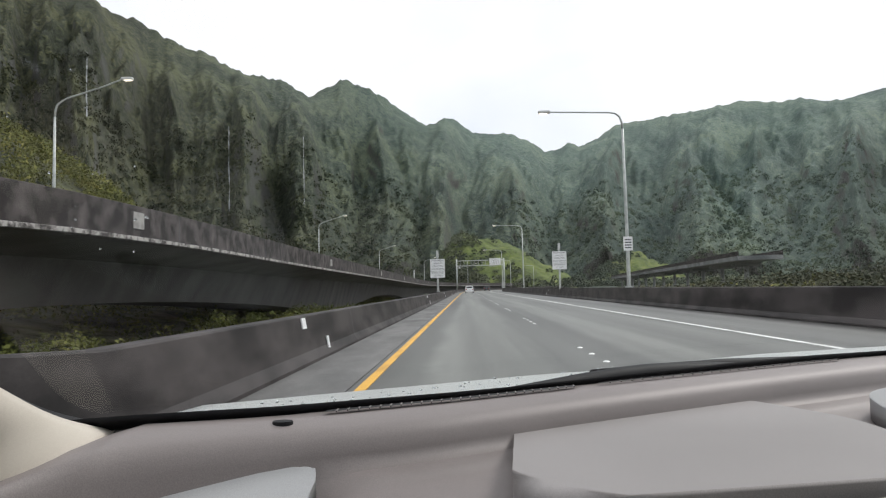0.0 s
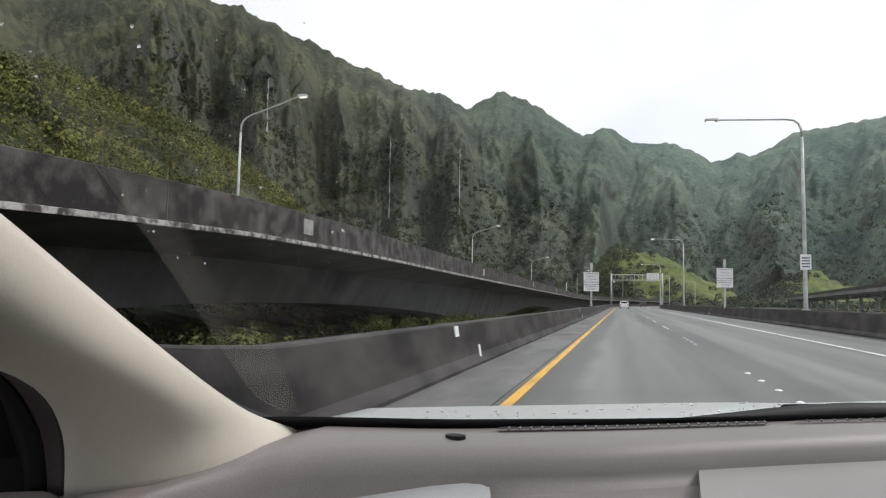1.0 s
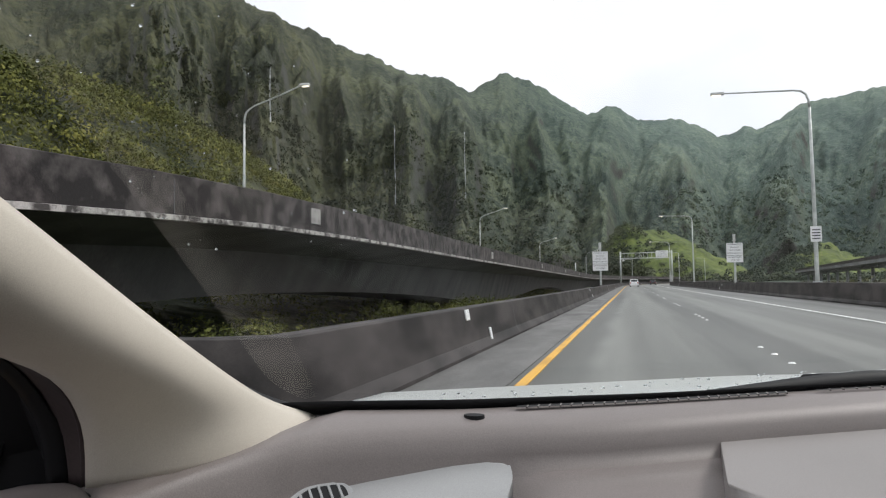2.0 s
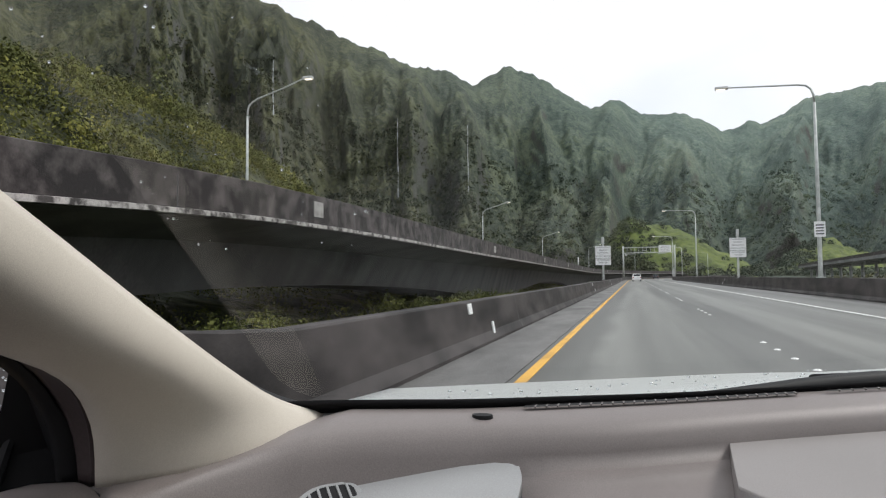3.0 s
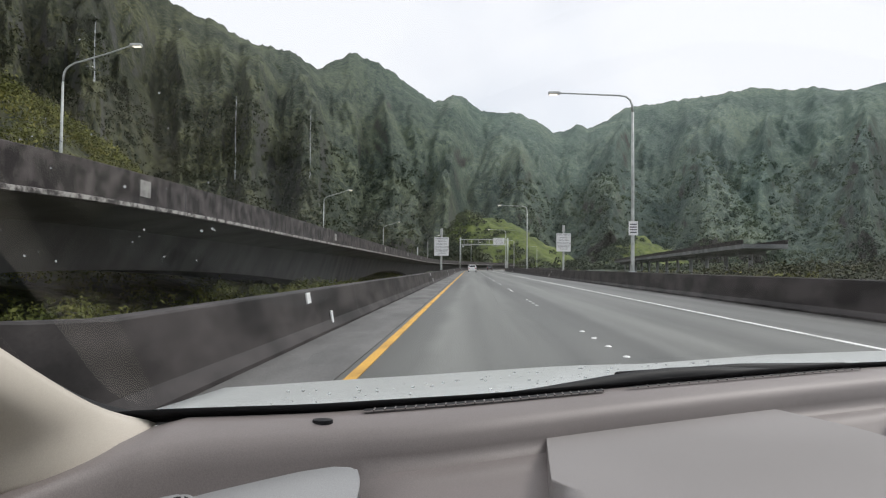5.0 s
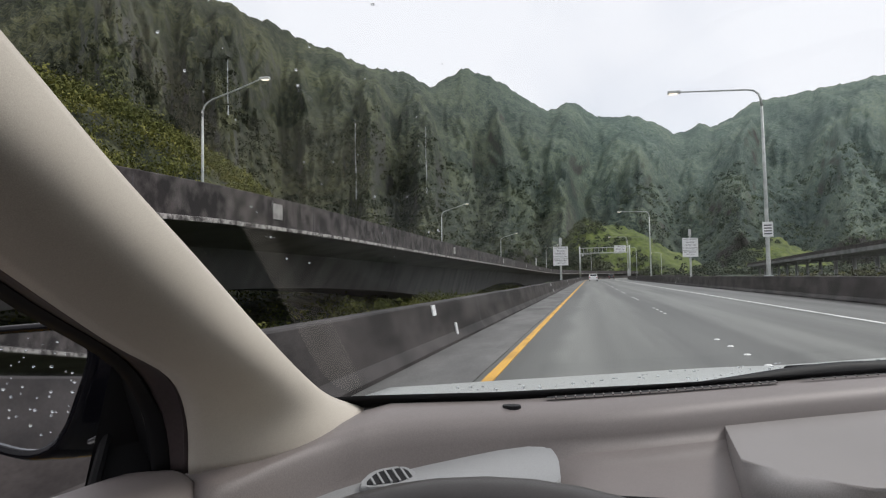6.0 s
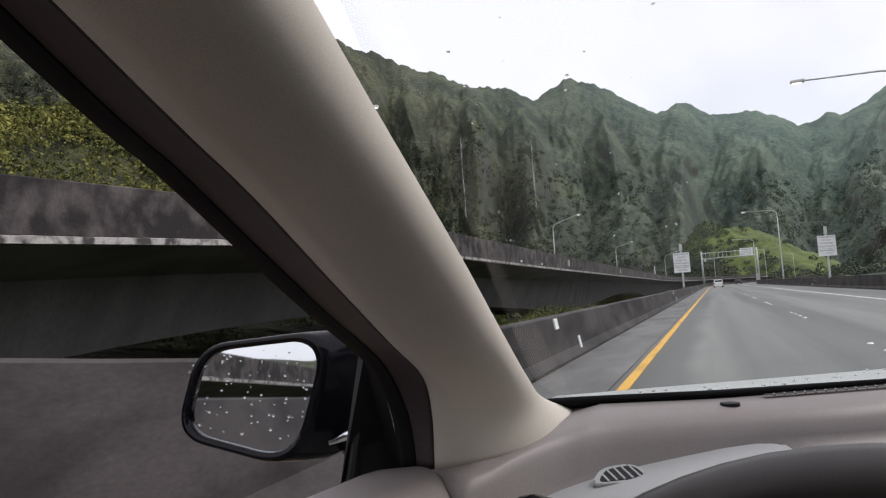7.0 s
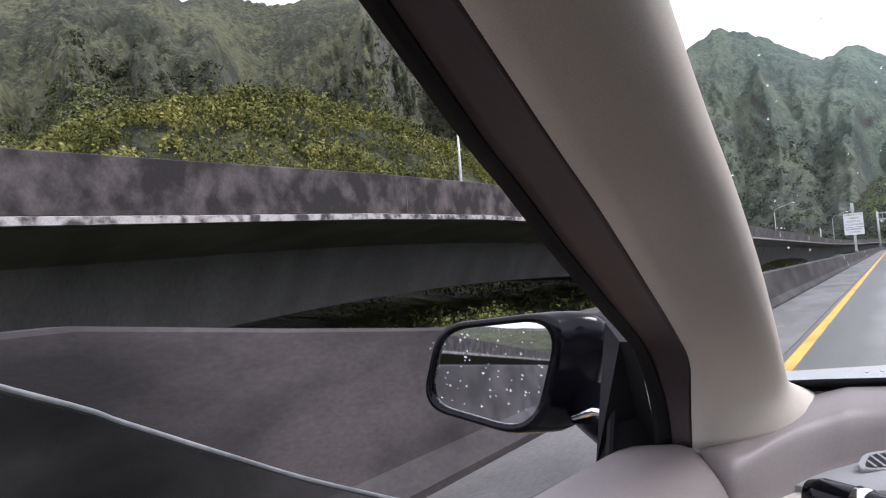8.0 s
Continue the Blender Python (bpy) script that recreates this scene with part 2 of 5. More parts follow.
# ---- ground and mountains: one sheet ----
def value_noise(x, y, seed):
    """Smooth noise from 0 to 1 on arrays."""
    xi, yi = np.floor(x).astype(np.int64), np.floor(y).astype(np.int64)
    fx, fy = x - xi, y - yi
    fx, fy = fx * fx * (3 - 2 * fx), fy * fy * (3 - 2 * fy)

    def h(a, b):
        n = (a * 374761393 + b * 668265263 + seed * 1442695041) & 0xFFFFFFFF
        n = ((n ^ (n >> 13)) * 1274126177) & 0xFFFFFFFF
        return ((n ^ (n >> 16)) & 0xFFFF) / 65535.0
    return (h(xi, yi) * (1 - fx) + h(xi + 1, yi) * fx) * (1 - fy) + (h(xi, yi + 1) * (1 - fx) + h(xi + 1, yi + 1) * fx) * fy


def fbm(x, y, seed, octaves=4):
    return sum(value_noise(x * 2 ** k, y * 2 ** k, seed + k) * 0.5 ** (k + 1) for k in range(octaves))


def ridged(x, y, seed):
    return 1 - np.abs(2 * value_noise(x, y, seed) - 1)


# skyline seen from the road: bearing in degrees, height angle in degrees
SKYLINE = np.array([(-180, 3), (-150, 4), (-125, 9), (-105, 18), (-85, 23), (-72, 23.4), (-64.6, 23.5), (-60, 22.9), (-54, 23.0), (-46, 23.2), (-38, 23.5), (-34.9, 23.1), (-30.8, 22.1), (-26.8, 20.9), (-22.9, 19.4), (-18.2, 17.8), (-15.2, 17.5), (-13.0, 16.2), (-10.4, 17.4), (-7.9, 16.7), (-6, 15.7), (-3.1, 13.8), (-0.8, 14.1),
                    (1.0, 13.0), (3.6, 13.0), (5.8, 12.2), (7.0, 11.2), (8.8, 11.8), (9.8, 11.4), (13.0, 13.2), (15.6, 13.2), (19, 13.6), (22.7, 14.0), (24.8, 13.7), (29.4, 13.2), (34.7, 13.6), (36.5, 14.5), (39.2, 14.2), (46, 11), (60, 8), (90, 5), (180, 3)])
RIDGE_FAR = np.array([(-180, 900), (-110, 640), (-60, 660), (-35, 800), (-10, 1070), (7, 1300), (12, 1560), (35, 1400), (70, 1500), (110, 1600), (180, 900)])
FOOT = np.array([(-180, 130), (-110, 110), (-60, 115), (-30, 190), (-12, 360), (0, 560), (10, 620), (30, 520), (70, 420), (110, 400), (180, 130)])


def near_ground(x, y):
    """Height of the valley floor and the bushy spur beside the viaduct."""
    left = np.clip((-x - 27) / 20, 0, 1)
    crest = np.interp(y, [-120, -60, -25, 15, 28, 42, 62, 78, 90, 105, 130], [1, 1, 2, 3.5, 13, 17.5, 17, 13.5, 7, 1.5, 0])
    spur = left * left * (3 - 2 * left) * crest
    side = np.where(x < 0, np.clip((-x - 6) / 25, 0, 1) * 5.0, np.clip((x - 14) / 60, 0, 1) * 4.0)
    return -4.4 + side + spur + 1.2 * fbm(x / 14, y / 14, 5)


def crests(q, seed):
    """Sharp crests at uneven steps of q: height from 0 to 1, distance from the crest, and a number for each crest."""
    k = np.floor(q)
    best = np.full(np.shape(q), 9.0)
    pick = np.zeros(np.shape(q))
    for d in (-1, 0, 1):
        h = value_noise(k + d, k * 0 + seed, seed)
        gap = np.abs(q - (k + d + 0.5 + 0.6 * (h - 0.5)))
        pick = np.where(gap < best, h, pick)
        best = np.minimum(best, gap)
    return np.clip(1 - best / 0.68, 0, 1), best, pick


# pointed buttresses on the face: bearing, height of the apex on the slope, half width in degrees, depth, lean
BUTTRESSES = ((-24.6, 0.84, 8.0, 0.085, 2.5), (-19.2, 0.70, 4.2, 0.085, 1.0), (-13.4, 0.74, 4.2, 0.11, 0.5), (-31.5, 0.66, 7.5, 0.06, 2.0), (-39.0, 0.80, 11, 0.07, 1.0), (-46.5, 0.58, 8.0, 0.05, -2.0), (-53.0, 0.82, 14, 0.08, 2.0), (-61.0, 0.62, 10, 0.055, -1.0), (-70.0, 0.82, 13, 0.08, 1.0),
              (-7.5, 0.88, 4.0, 0.13, 1.0), (-1.5, 0.66, 3.2, 0.10, -0.6), (4.0, 0.80, 3.2, 0.11, 0.6), (12.5, 0.86, 4.2, 0.15, -1.2), (18.5, 0.70, 3.4, 0.11, 0.6), (23.5, 0.84, 4.4, 0.13, -0.8), (29.5, 0.72, 3.6, 0.11, 0.7), (36.0, 0.86, 4.4, 0.14, -0.6))


def terrain(az, u):
    """Places on the sheet: az in degrees, u from 0 (under the road) over 1 (foot of the cliffs) to 2 (ridge) and 3 (far side)."""
    elev, far, foot = np.interp(az, *SKYLINE.T), np.interp(az, *RIDGE_FAR.T), np.interp(az, *FOOT.T)
    a = np.radians(az)
    arc = a * 900
    top = far * np.tan(np.radians(elev)) + 1.2
    crag = (value_noise(arc / 3.5, az * 0 + 9, 91) - 0.5) * 4 + (fbm(arc / 26, az * 0 + 3, 11, 4) - 0.47) * 16 + (ridged(arc / 60, az * 0, 17) - 0.5) * 8
    s = np.clip(u - 1, 0, 1)
    # sharp spurs run down the face, wandering a little; ribs branch off each spur and slant down to the gullies
    bend = 34 * (fbm(arc / 150, s * 2.0, 21, 3) - 0.5) + 40 * (fbm(arc / 80, s * 4.0, 27, 3) - 0.5) * s + 12 * (fbm(arc / 22, s * 12, 29, 2) - 0.5)
    near = np.clip((-az - 34) / 14, 0, 1)
    big, away, pick = crests((arc + bend) / (135 + 125 * near), 31)
    ribs, _, _ = crests(away * 4.0 + s * 5.5 + 9 * pick + 0.7 * (fbm(arc / 20, s * 9, 57, 2) - 0.5), 41)
    mid, aside, pick2 = crests((arc + bend * 0.6) / (50 + 45 * near), 43)
    twigs, _, _ = crests(aside * 2.6 + s * 11 + 7 * pick2, 47)
    fine = crests((arc + bend * 1.5 + 6 * (fbm(arc / 9, s * 40, 63, 2) - 0.5)) / 11, 71)[0]
    flute = 0.54 * big + 0.15 * ribs * (0.3 + 0.7 * big) + 0.17 * mid + 0.08 * twigs * mid + (0.06 - 0.03 * near) * fine
    body = np.sin(np.pi * np.clip(s, 0, 1)) ** 0.8
    wedge = np.zeros_like(s)
    for at, apex, half, deep, lean in BUTTRESSES:
        down = np.clip((apex - s) / apex, 0, 1)
        off = np.abs(az + bend * 0.03 - at - lean * down) / (0.02 + half * down ** 0.8)
        wedge = np.maximum(wedge, deep * np.clip(1 - off, 0, 1) * np.clip((apex - s) / 0.22, 0, 1) ** 0.7)
    wedge = wedge * np.clip(s / 0.12, 0, 1)
    r0 = 1.0 + (foot - 1.0) * np.clip(u, 0, 1) ** 1.5
    r = np.where(u <= 1, r0, foot + (far - foot) * s * (1 - 0.10 * body)) - body * (flute - 0.45) * (0.21 + 0.04 * near) * (far - foot) - wedge * (far - foot)
    r = r + np.clip(u - 2, 0, 1) * 900
    x, y = r * np.sin(a), r * np.cos(a)
    base = near_ground(x, y)
    rise = s ** 1.55
    face = base * (1 - s) + (top + crag * s ** 4) * rise
    face = face + (body * (flute - 0.5) * 0.13 + wedge * 0.22) * top + body * (fbm(x / 9, y / 9 + s * 40, 61, 3) - 0.45) * (5 - 2 * near) * np.clip(1.3 - s, 0.45, 1) + body * (value_noise(x / 3.3, y / 3.3 + s * 150, 81) - 0.5) * (2.4 - 1.3 * near)
    z = np.where(u <= 1, base, face) - np.clip(u - 2, 0, 1) * top * 0.9
    return x, y, z


def leaf_green(name, deep, mid, bright, scale, rock=None, fine=0.35, near_tones=None):
    m = bpy.data.materials.new(name)
    m.use_nodes = True
    n, l = m.node_tree.nodes, m.node_tree.links
    b = n["Principled BSDF"]
    geo = n.new("ShaderNodeNewGeometry")
    n1, n2 = n.new("ShaderNodeTexNoise"), n.new("ShaderNodeTexNoise")
    for q, s, d in ((n1, scale, 5), (n2, fine, 8)):
        q.inputs["Scale"].default_value, q.inputs["Detail"].default_value = s, d
        l.new(geo.outputs["Position"], q.inputs["Vector"])
    add = n.new("ShaderNodeMath")
    add.operation = "ADD"
    l.new(n1.outputs[0], add.inputs[0])
    l.new(n2.outputs[0], add.inputs[1])
    if rock:
        cells = n.new("ShaderNodeTexVoronoi")
        cells.inputs["Scale"].default_value = 0.21
        l.new(geo.outputs["Position"], cells.inputs["Vector"])
        tone = n.new("ShaderNodeSeparateColor")
        l.new(cells.outputs["Color"], tone.inputs[0])
        vary = n.new("ShaderNodeMath")
        vary.operation, vary.inputs[1].default_value = "MULTIPLY_ADD", 0.28
        l.new(tone.outputs[0], vary.inputs[0])
        l.new(add.outputs[0], vary.inputs[2])
        add = n.new("ShaderNodeMath")
        add.operation, add.inputs[1].default_value = "SUBTRACT", 0.14
        l.new(vary.outputs[0], add.inputs[0])
    ramp = n.new("ShaderNodeValToRGB")
    el = ramp.color_ramp.elements
    el[0].position, el[0].color = 0.40, deep
    el[1].position, el[1].color = 0.62, bright
    e = el.new(0.5)
    e.color = mid
    half = n.new("ShaderNodeMath")
    half.operation, half.inputs[1].default_value = "MULTIPLY", 0.5
    l.new(add.outputs[0], half.inputs[0])
    l.new(half.outputs[0], ramp.inputs[0])
    col = ramp.outputs[0]
    if near_tones:
        # yellower grass on the near flank, giving way to forest tones tinted as haze
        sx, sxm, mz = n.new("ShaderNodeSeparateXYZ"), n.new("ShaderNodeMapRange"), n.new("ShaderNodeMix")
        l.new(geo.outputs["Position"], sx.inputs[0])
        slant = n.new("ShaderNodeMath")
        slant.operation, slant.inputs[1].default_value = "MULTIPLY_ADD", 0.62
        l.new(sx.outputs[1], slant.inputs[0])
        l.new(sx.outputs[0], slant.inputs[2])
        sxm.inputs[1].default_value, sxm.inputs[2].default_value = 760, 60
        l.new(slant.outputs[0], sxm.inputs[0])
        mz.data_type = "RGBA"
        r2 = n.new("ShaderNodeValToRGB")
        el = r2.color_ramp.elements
        el[0].position, el[0].color = 0.42, near_tones[0]
        el[1].position, el[1].color = 0.60, near_tones[2]
        el.new(0.5).color = near_tones[1]
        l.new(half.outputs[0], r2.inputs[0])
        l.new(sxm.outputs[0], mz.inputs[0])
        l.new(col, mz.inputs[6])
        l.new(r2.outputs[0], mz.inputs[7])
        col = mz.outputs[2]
    if rock:
        # bare dark rock on the steepest faces
        sep = n.new("ShaderNodeSeparateXYZ")
        l.new(geo.outputs["Normal"], sep.inputs[0])
        n3 = n.new("ShaderNodeTexNoise")
        n3.inputs["Scale"].default_value, n3.inputs["Detail"].default_value = 0.02, 4
        l.new(geo.outputs["Position"], n3.inputs["Vector"])
        sub = n.new("ShaderNodeMath")
        sub.operation = "SUBTRACT"
        l.new(n3.outputs[0], sub.inputs[0])
        l.new(sep.outputs[2], sub.inputs[1])
        mr = n.new("ShaderNodeMapRange")
        mr.inputs[1].default_value, mr.inputs[2].default_value = 0.18, 0.42
        l.new(sub.outputs[0], mr.inputs[0])
        mx = n.new("ShaderNodeMix")
        mx.data_type = "RGBA"
        mx.inputs[7].default_value = rock
        l.new(mr.outputs[0], mx.inputs[0])
        l.new(col, mx.inputs[6])
        col = mx.outputs[2]
    l.new(col, b.inputs["Base Color"])
    b.inputs["Roughness"].default_value = 0.8
    b.inputs["Specular IOR Level"].default_value = 0.15
    bp = n.new("ShaderNodeBump")
    bp.inputs["Strength"].default_value, bp.inputs["Distance"].default_value = 0.8 if rock else 1.0, 2.6 if rock else 0.1
    if rock:
        # rounded tree crowns over the slope
        crowns = n.new("ShaderNodeTexVoronoi")
        crowns.inputs["Scale"].default_value = 0.30
        warp = n.new("ShaderNodeMix")
        warp.data_type, warp.blend_type = "RGBA", "ADD"
        warp.inputs[0].default_value = 1.0
        l.new(geo.outputs["Position"], warp.inputs[6])
        l.new(n2.outputs["Color"], warp.inputs[7])
        l.new(warp.outputs[2], crowns.inputs["Vector"])
        crest = n.new("ShaderNodeMath")
        crest.operation, crest.inputs[1].default_value = "MULTIPLY_ADD", -0.55
        l.new(crowns.outputs["Distance"], crest.inputs[0])
        l.new(n2.outputs[0], crest.inputs[2])
        l.new(crest.outputs[0], bp.inputs["Height"])
    else:
        l.new(n2.outputs[0], bp.inputs["Height"])
    l.new(bp.outputs[0], b.inputs["Normal"])
    return m


NEAR_TONES = ((0.029, 0.035, 0.022, 1), (0.053, 0.060, 0.034, 1), (0.108, 0.113, 0.058, 1))
# distance haze is put into the cliff and forest colours: paler, bluer far off
M_MOUNTAIN = leaf_green("haze_tinted_forest_cliff", (0.064, 0.098, 0.086, 1), (0.112, 0.158, 0.134, 1), (0.180, 0.232, 0.172, 1), 0.010, (0.080, 0.082, 0.074, 1), 0.45, NEAR_TONES)
M_GRASS_HILL = leaf_green("bright_grassy_slope", (0.052, 0.072, 0.022, 1), (0.100, 0.132, 0.036, 1), (0.165, 0.195, 0.056, 1), 0.06, None, 0.35)
M_LEAF_YELLOW = leaf_green("yellow_green_leaves", (0.050, 0.058, 0.016, 1), (0.128, 0.136, 0.036, 1), (0.285, 0.272, 0.074, 1), 0.25, None, 1.4)
M_LEAF_SHRUB = leaf_green("olive_shrub_leaves", (0.040, 0.052, 0.014, 1), (0.090, 0.105, 0.028, 1), (0.175, 0.178, 0.052, 1), 0.4, None, 1.6)
M_LEAF_GREEN = leaf_green("mid_green_leaves", (0.055, 0.068, 0.026, 1), (0.115, 0.132, 0.050, 1), (0.215, 0.220, 0.085, 1), 0.03, None, 0.5)
M_LEAF_DARK = leaf_green("haze_tinted_deep_green_leaves", (0.064, 0.094, 0.074, 1), (0.110, 0.150, 0.112, 1), (0.172, 0.215, 0.140, 1), 0.02, None, 0.5, NEAR_TONES)

az_cols = np.concatenate([np.arange(-180, -108, 2.0), np.arange(-108, 62, 0.16), np.arange(62, 180.1, 2.0)])
u_rows = np.concatenate([np.linspace(0, 1, 50)[:-1], np.linspace(1, 2, 190), np.linspace(2, 3, 8)[1:]])
AZ, UU = np.meshgrid(az_cols, u_rows)
gx, gy, gz = terrain(AZ, UU)
nr, nc = AZ.shape
idx = np.arange(nr * nc).reshape(nr, nc)
quads = np.stack([idx[:-1, :-1], idx[:-1, 1:], idx[1:, 1:], idx[1:, :-1]], -1).reshape(-1, 4)[:, ::-1]


def numpy_mesh(name, co, faces, mat, smooth=False):
    """A mesh object from arrays of places and of faces with one number of corners."""
    me = bpy.data.meshes.new(name)
    k = faces.shape[1]
    me.vertices.add(len(co))
    me.vertices.foreach_set("co", np.ascontiguousarray(co, dtype=np.float32).ravel())
    me.loops.add(faces.size)
    me.loops.foreach_set("vertex_index", np.ascontiguousarray(faces, dtype=np.int32).ravel())
    me.polygons.add(len(faces))
    me.polygons.foreach_set("loop_start", np.arange(0, faces.size, k, dtype=np.int32))
    me.polygons.foreach_set("loop_total", np.full(len(faces), k, dtype=np.int32))
    if smooth:
        me.polygons.foreach_set("use_smooth", np.ones(len(faces), dtype=bool))
    me.materials.append(mat)
    me.update(calc_edges=True)
    return new(name, me)


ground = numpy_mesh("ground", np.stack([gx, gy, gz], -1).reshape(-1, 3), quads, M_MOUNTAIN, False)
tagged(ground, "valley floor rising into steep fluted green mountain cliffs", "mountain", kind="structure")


# ---- bright grassy spurs at the foot of the cliffs ----
hill_bushes = []
hill_rng = random.Random(12)


def grassy_spur(az0, far, top, width, lean, seed):
    verts, n, k = [], 40, 26
    c = Vector((far * math.sin(radians(az0)), far * math.cos(radians(az0)), 0))
    right = Vector((math.cos(radians(az0)), -math.sin(radians(az0)), 0))
    ahead = Vector((math.sin(radians(az0)), math.cos(radians(az0)), 0))
    for i in range(k + 1):
        v = i / k
        for j in range(n + 1):
            u = 2 * j / n - 1
            peak = lean + 0.12 * math.sin(3 * v + seed)
            edge = math.cos(math.pi / 2 * min(1, (u - peak) / (1 - peak))) ** 1.15 if u > peak else math.cos(math.pi / 2 * min(1, (peak - u) / (1 + peak))) ** 0.6
            edge = max(0.0, edge) + 0.10 * float(noise.noise((u * 3 + seed, v * 2, 1.7)))
            h = top * edge * (1 - (1 - v) ** 1.7) + 5 * float(noise.noise((u * 5 + seed, v * 5, 0.3))) * v + 2.6 * float(noise.noise((u * 15 + seed, v * 15, 0.3)))
            p = c + right * (u * width) + ahead * (v * 120)
            verts.append((p.x, p.y, -5 + h))
            if hill_rng.random() < (0.75 if u < peak - 0.02 else 0.25 if v < 0.25 else 0.03):
                hill_bushes.append((p.x + hill_rng.uniform(-2, 2), p.y, -4.2 + h))
    faces = [(i * (n + 1) + j, i * (n + 1) + j + 1, (i + 1) * (n + 1) + j + 1, (i + 1) * (n + 1) + j) for i in range(k) for j in range(n)]
    return tagged(mesh_object("grassy_hill", verts, faces, M_GRASS_HILL, None, True), "bright green grassy spur below the dark cliffs", "hill", kind="structure")


grassy_spur(3.8, 400, 45, 60, -0.45, 1)
grassy_spur(14.8, 470, 32, 42, -0.35, 5)


# ---- foliage: clumps of many small leaves, joined ----
def foliage(name, centres, radii, leaves, leaf, mat, label, category, seed, squash=0.75, loose=0.55):
    """Clumps of leaf blades strewn over uneven crowns; centres (n, 3), radii (n)."""
    rng = np.random.default_rng(seed)
    n = len(centres)
    d = rng.normal(size=(n, leaves, 3))
    d[..., 2] = np.abs(d[..., 2]) * 1.1 - 0.25
    d /= np.linalg.norm(d, axis=-1, keepdims=True)
    lump = 1 + 0.35 * np.sin(d[..., :1] * 5 + rng.uniform(0, 6, (n, 1, 1))) * np.cos(d[..., 1:2] * 4 + rng.uniform(0, 6, (n, 1, 1)))
    dist = rng.uniform(0.62, 1.0, (n, leaves, 1)) * lump
    p = centres[:, None, :] + d * dist * radii[:, None, None] * np.array([1, 1, squash])
    axis = d + rng.normal(scale=loose, size=d.shape)
    axis /= np.linalg.norm(axis, axis=-1, keepdims=True)
    t = np.cross(axis, rng.normal(size=d.shape))
    t /= np.linalg.norm(t, axis=-1, keepdims=True)
    b = np.cross(axis, t)
    size = leaf * rng.uniform(0.6, 1.4, (n, leaves, 1)) * (radii[:, None, None] / radii.mean())
    quad = np.stack([p - t * size, p - b * size * 0.55, p + t * size, p + b * size * 0.55], axis=2).reshape(-1, 3)
    ob = numpy_mesh(name, quad, np.arange(len(quad)).reshape(-1, 4), mat)
    return tagged(ob, label, category, kind="stuff")


rng = np.random.default_rng(7)


def scatter_near(n, x0, x1, y0, y1, lift):
    x, y = rng.uniform(x0, x1, n), rng.uniform(y0, y1, n)
    return np.stack([x, y, near_ground(x, y) + lift], -1)


# yellow-green thicket on the spur behind the viaduct
c = np.concatenate([scatter_near(1500, -62, -29, 15, 104, 0.45), scatter_near(120, -60, -29, -30, 15, 0.3), scatter_near(300, -38, -28, 15, 100, 0.4)])
foliage("thicket", c, rng.uniform(0.9, 2.2, len(c)), 150, 0.125, M_LEAF_YELLOW, "dense yellow-green thicket on the spur behind the viaduct", "bushes", 1)
c = np.concatenate([scatter_near(240, -28, -13, -60, 190, 0.4), scatter_near(260, -46, -28, -30, 150, 0.9)])
foliage("undergrowth", c, rng.uniform(0.8, 1.8, len(c)), 160, 0.095, M_LEAF_SHRUB, "yellow-green undergrowth below the viaduct", "bushes", 2)
# tall shrubs in the open strip between the road and the viaduct
stems = np.stack([rng.uniform(-12.6, -8.2, 60), rng.uniform(13, 58, 60)], -1)
c = np.concatenate([np.stack([stems[:, 0] + rng.normal(0, 0.25, 60), stems[:, 1] + rng.normal(0, 0.4, 60), -3.3 + (2.75 + rng.uniform(-0.8, 0.4, 60)) * k / 4], -1) for k in range(5)])
foliage("tall_shrubs", c, rng.uniform(0.5, 0.95, len(c)), 240, 0.055, M_LEAF_SHRUB, "yellow-green shrubs growing up between the road and the viaduct", "bushes", 9)
c = scatter_near(300, 18, 46, 20, 70, 3.1)
foliage("roadside_trees", c, rng.uniform(1.1, 2.6, len(c)), 230, 0.125, M_LEAF_DARK, "dark green shrubs beyond the outer barrier", "bushes", 8)
c = np.concatenate([scatter_near(110, 17, 40, 18, 60, 2.4), scatter_near(420, 24, 120, 62, 280, -0.6)])
foliage("roadside_bushes", c, rng.uniform(1.1, 2.6, len(c)), 150, 0.135, M_LEAF_YELLOW, "mixed green bushes beyond the outer barrier", "bushes", 3)
# forest on the slopes
az = rng.uniform(-92, -38, 7000)
u = 1 + 0.55 * rng.uniform(0, 1, 7000) ** 1.3 - 0.14
fx, fy, fz = terrain(az, u)
keep = (fz > -3) & (np.abs(fx) > 48)
c = np.stack([fx, fy, fz + 0.6], -1)[keep]
rad = (1.3 + 0.0045 * np.hypot(c[:, 0], c[:, 1])) * rng.uniform(0.6, 1.5, len(c))
foliage("cliff_shrubs", c, rad, 38, 0.40, M_LEAF_GREEN, "dense green shrubs clothing the near cliff", "bushes", 10, 0.9, 0.35)
az = rng.uniform(-62, 38, 9000)
u = 1 + 0.75 * rng.uniform(0, 1, 9000) ** 1.6 - 0.22
fx, fy, fz = terrain(az, u)
keep = (fz > -3) & (np.abs(fx) > 34)
c = np.stack([fx, fy, fz + 1.0], -1)[keep]
rad = (1.7 + 0.0030 * np.hypot(c[:, 0], c[:, 1])) * rng.uniform(0.6, 1.5, len(c))
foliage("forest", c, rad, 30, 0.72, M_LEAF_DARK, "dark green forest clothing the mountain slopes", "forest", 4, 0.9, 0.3)

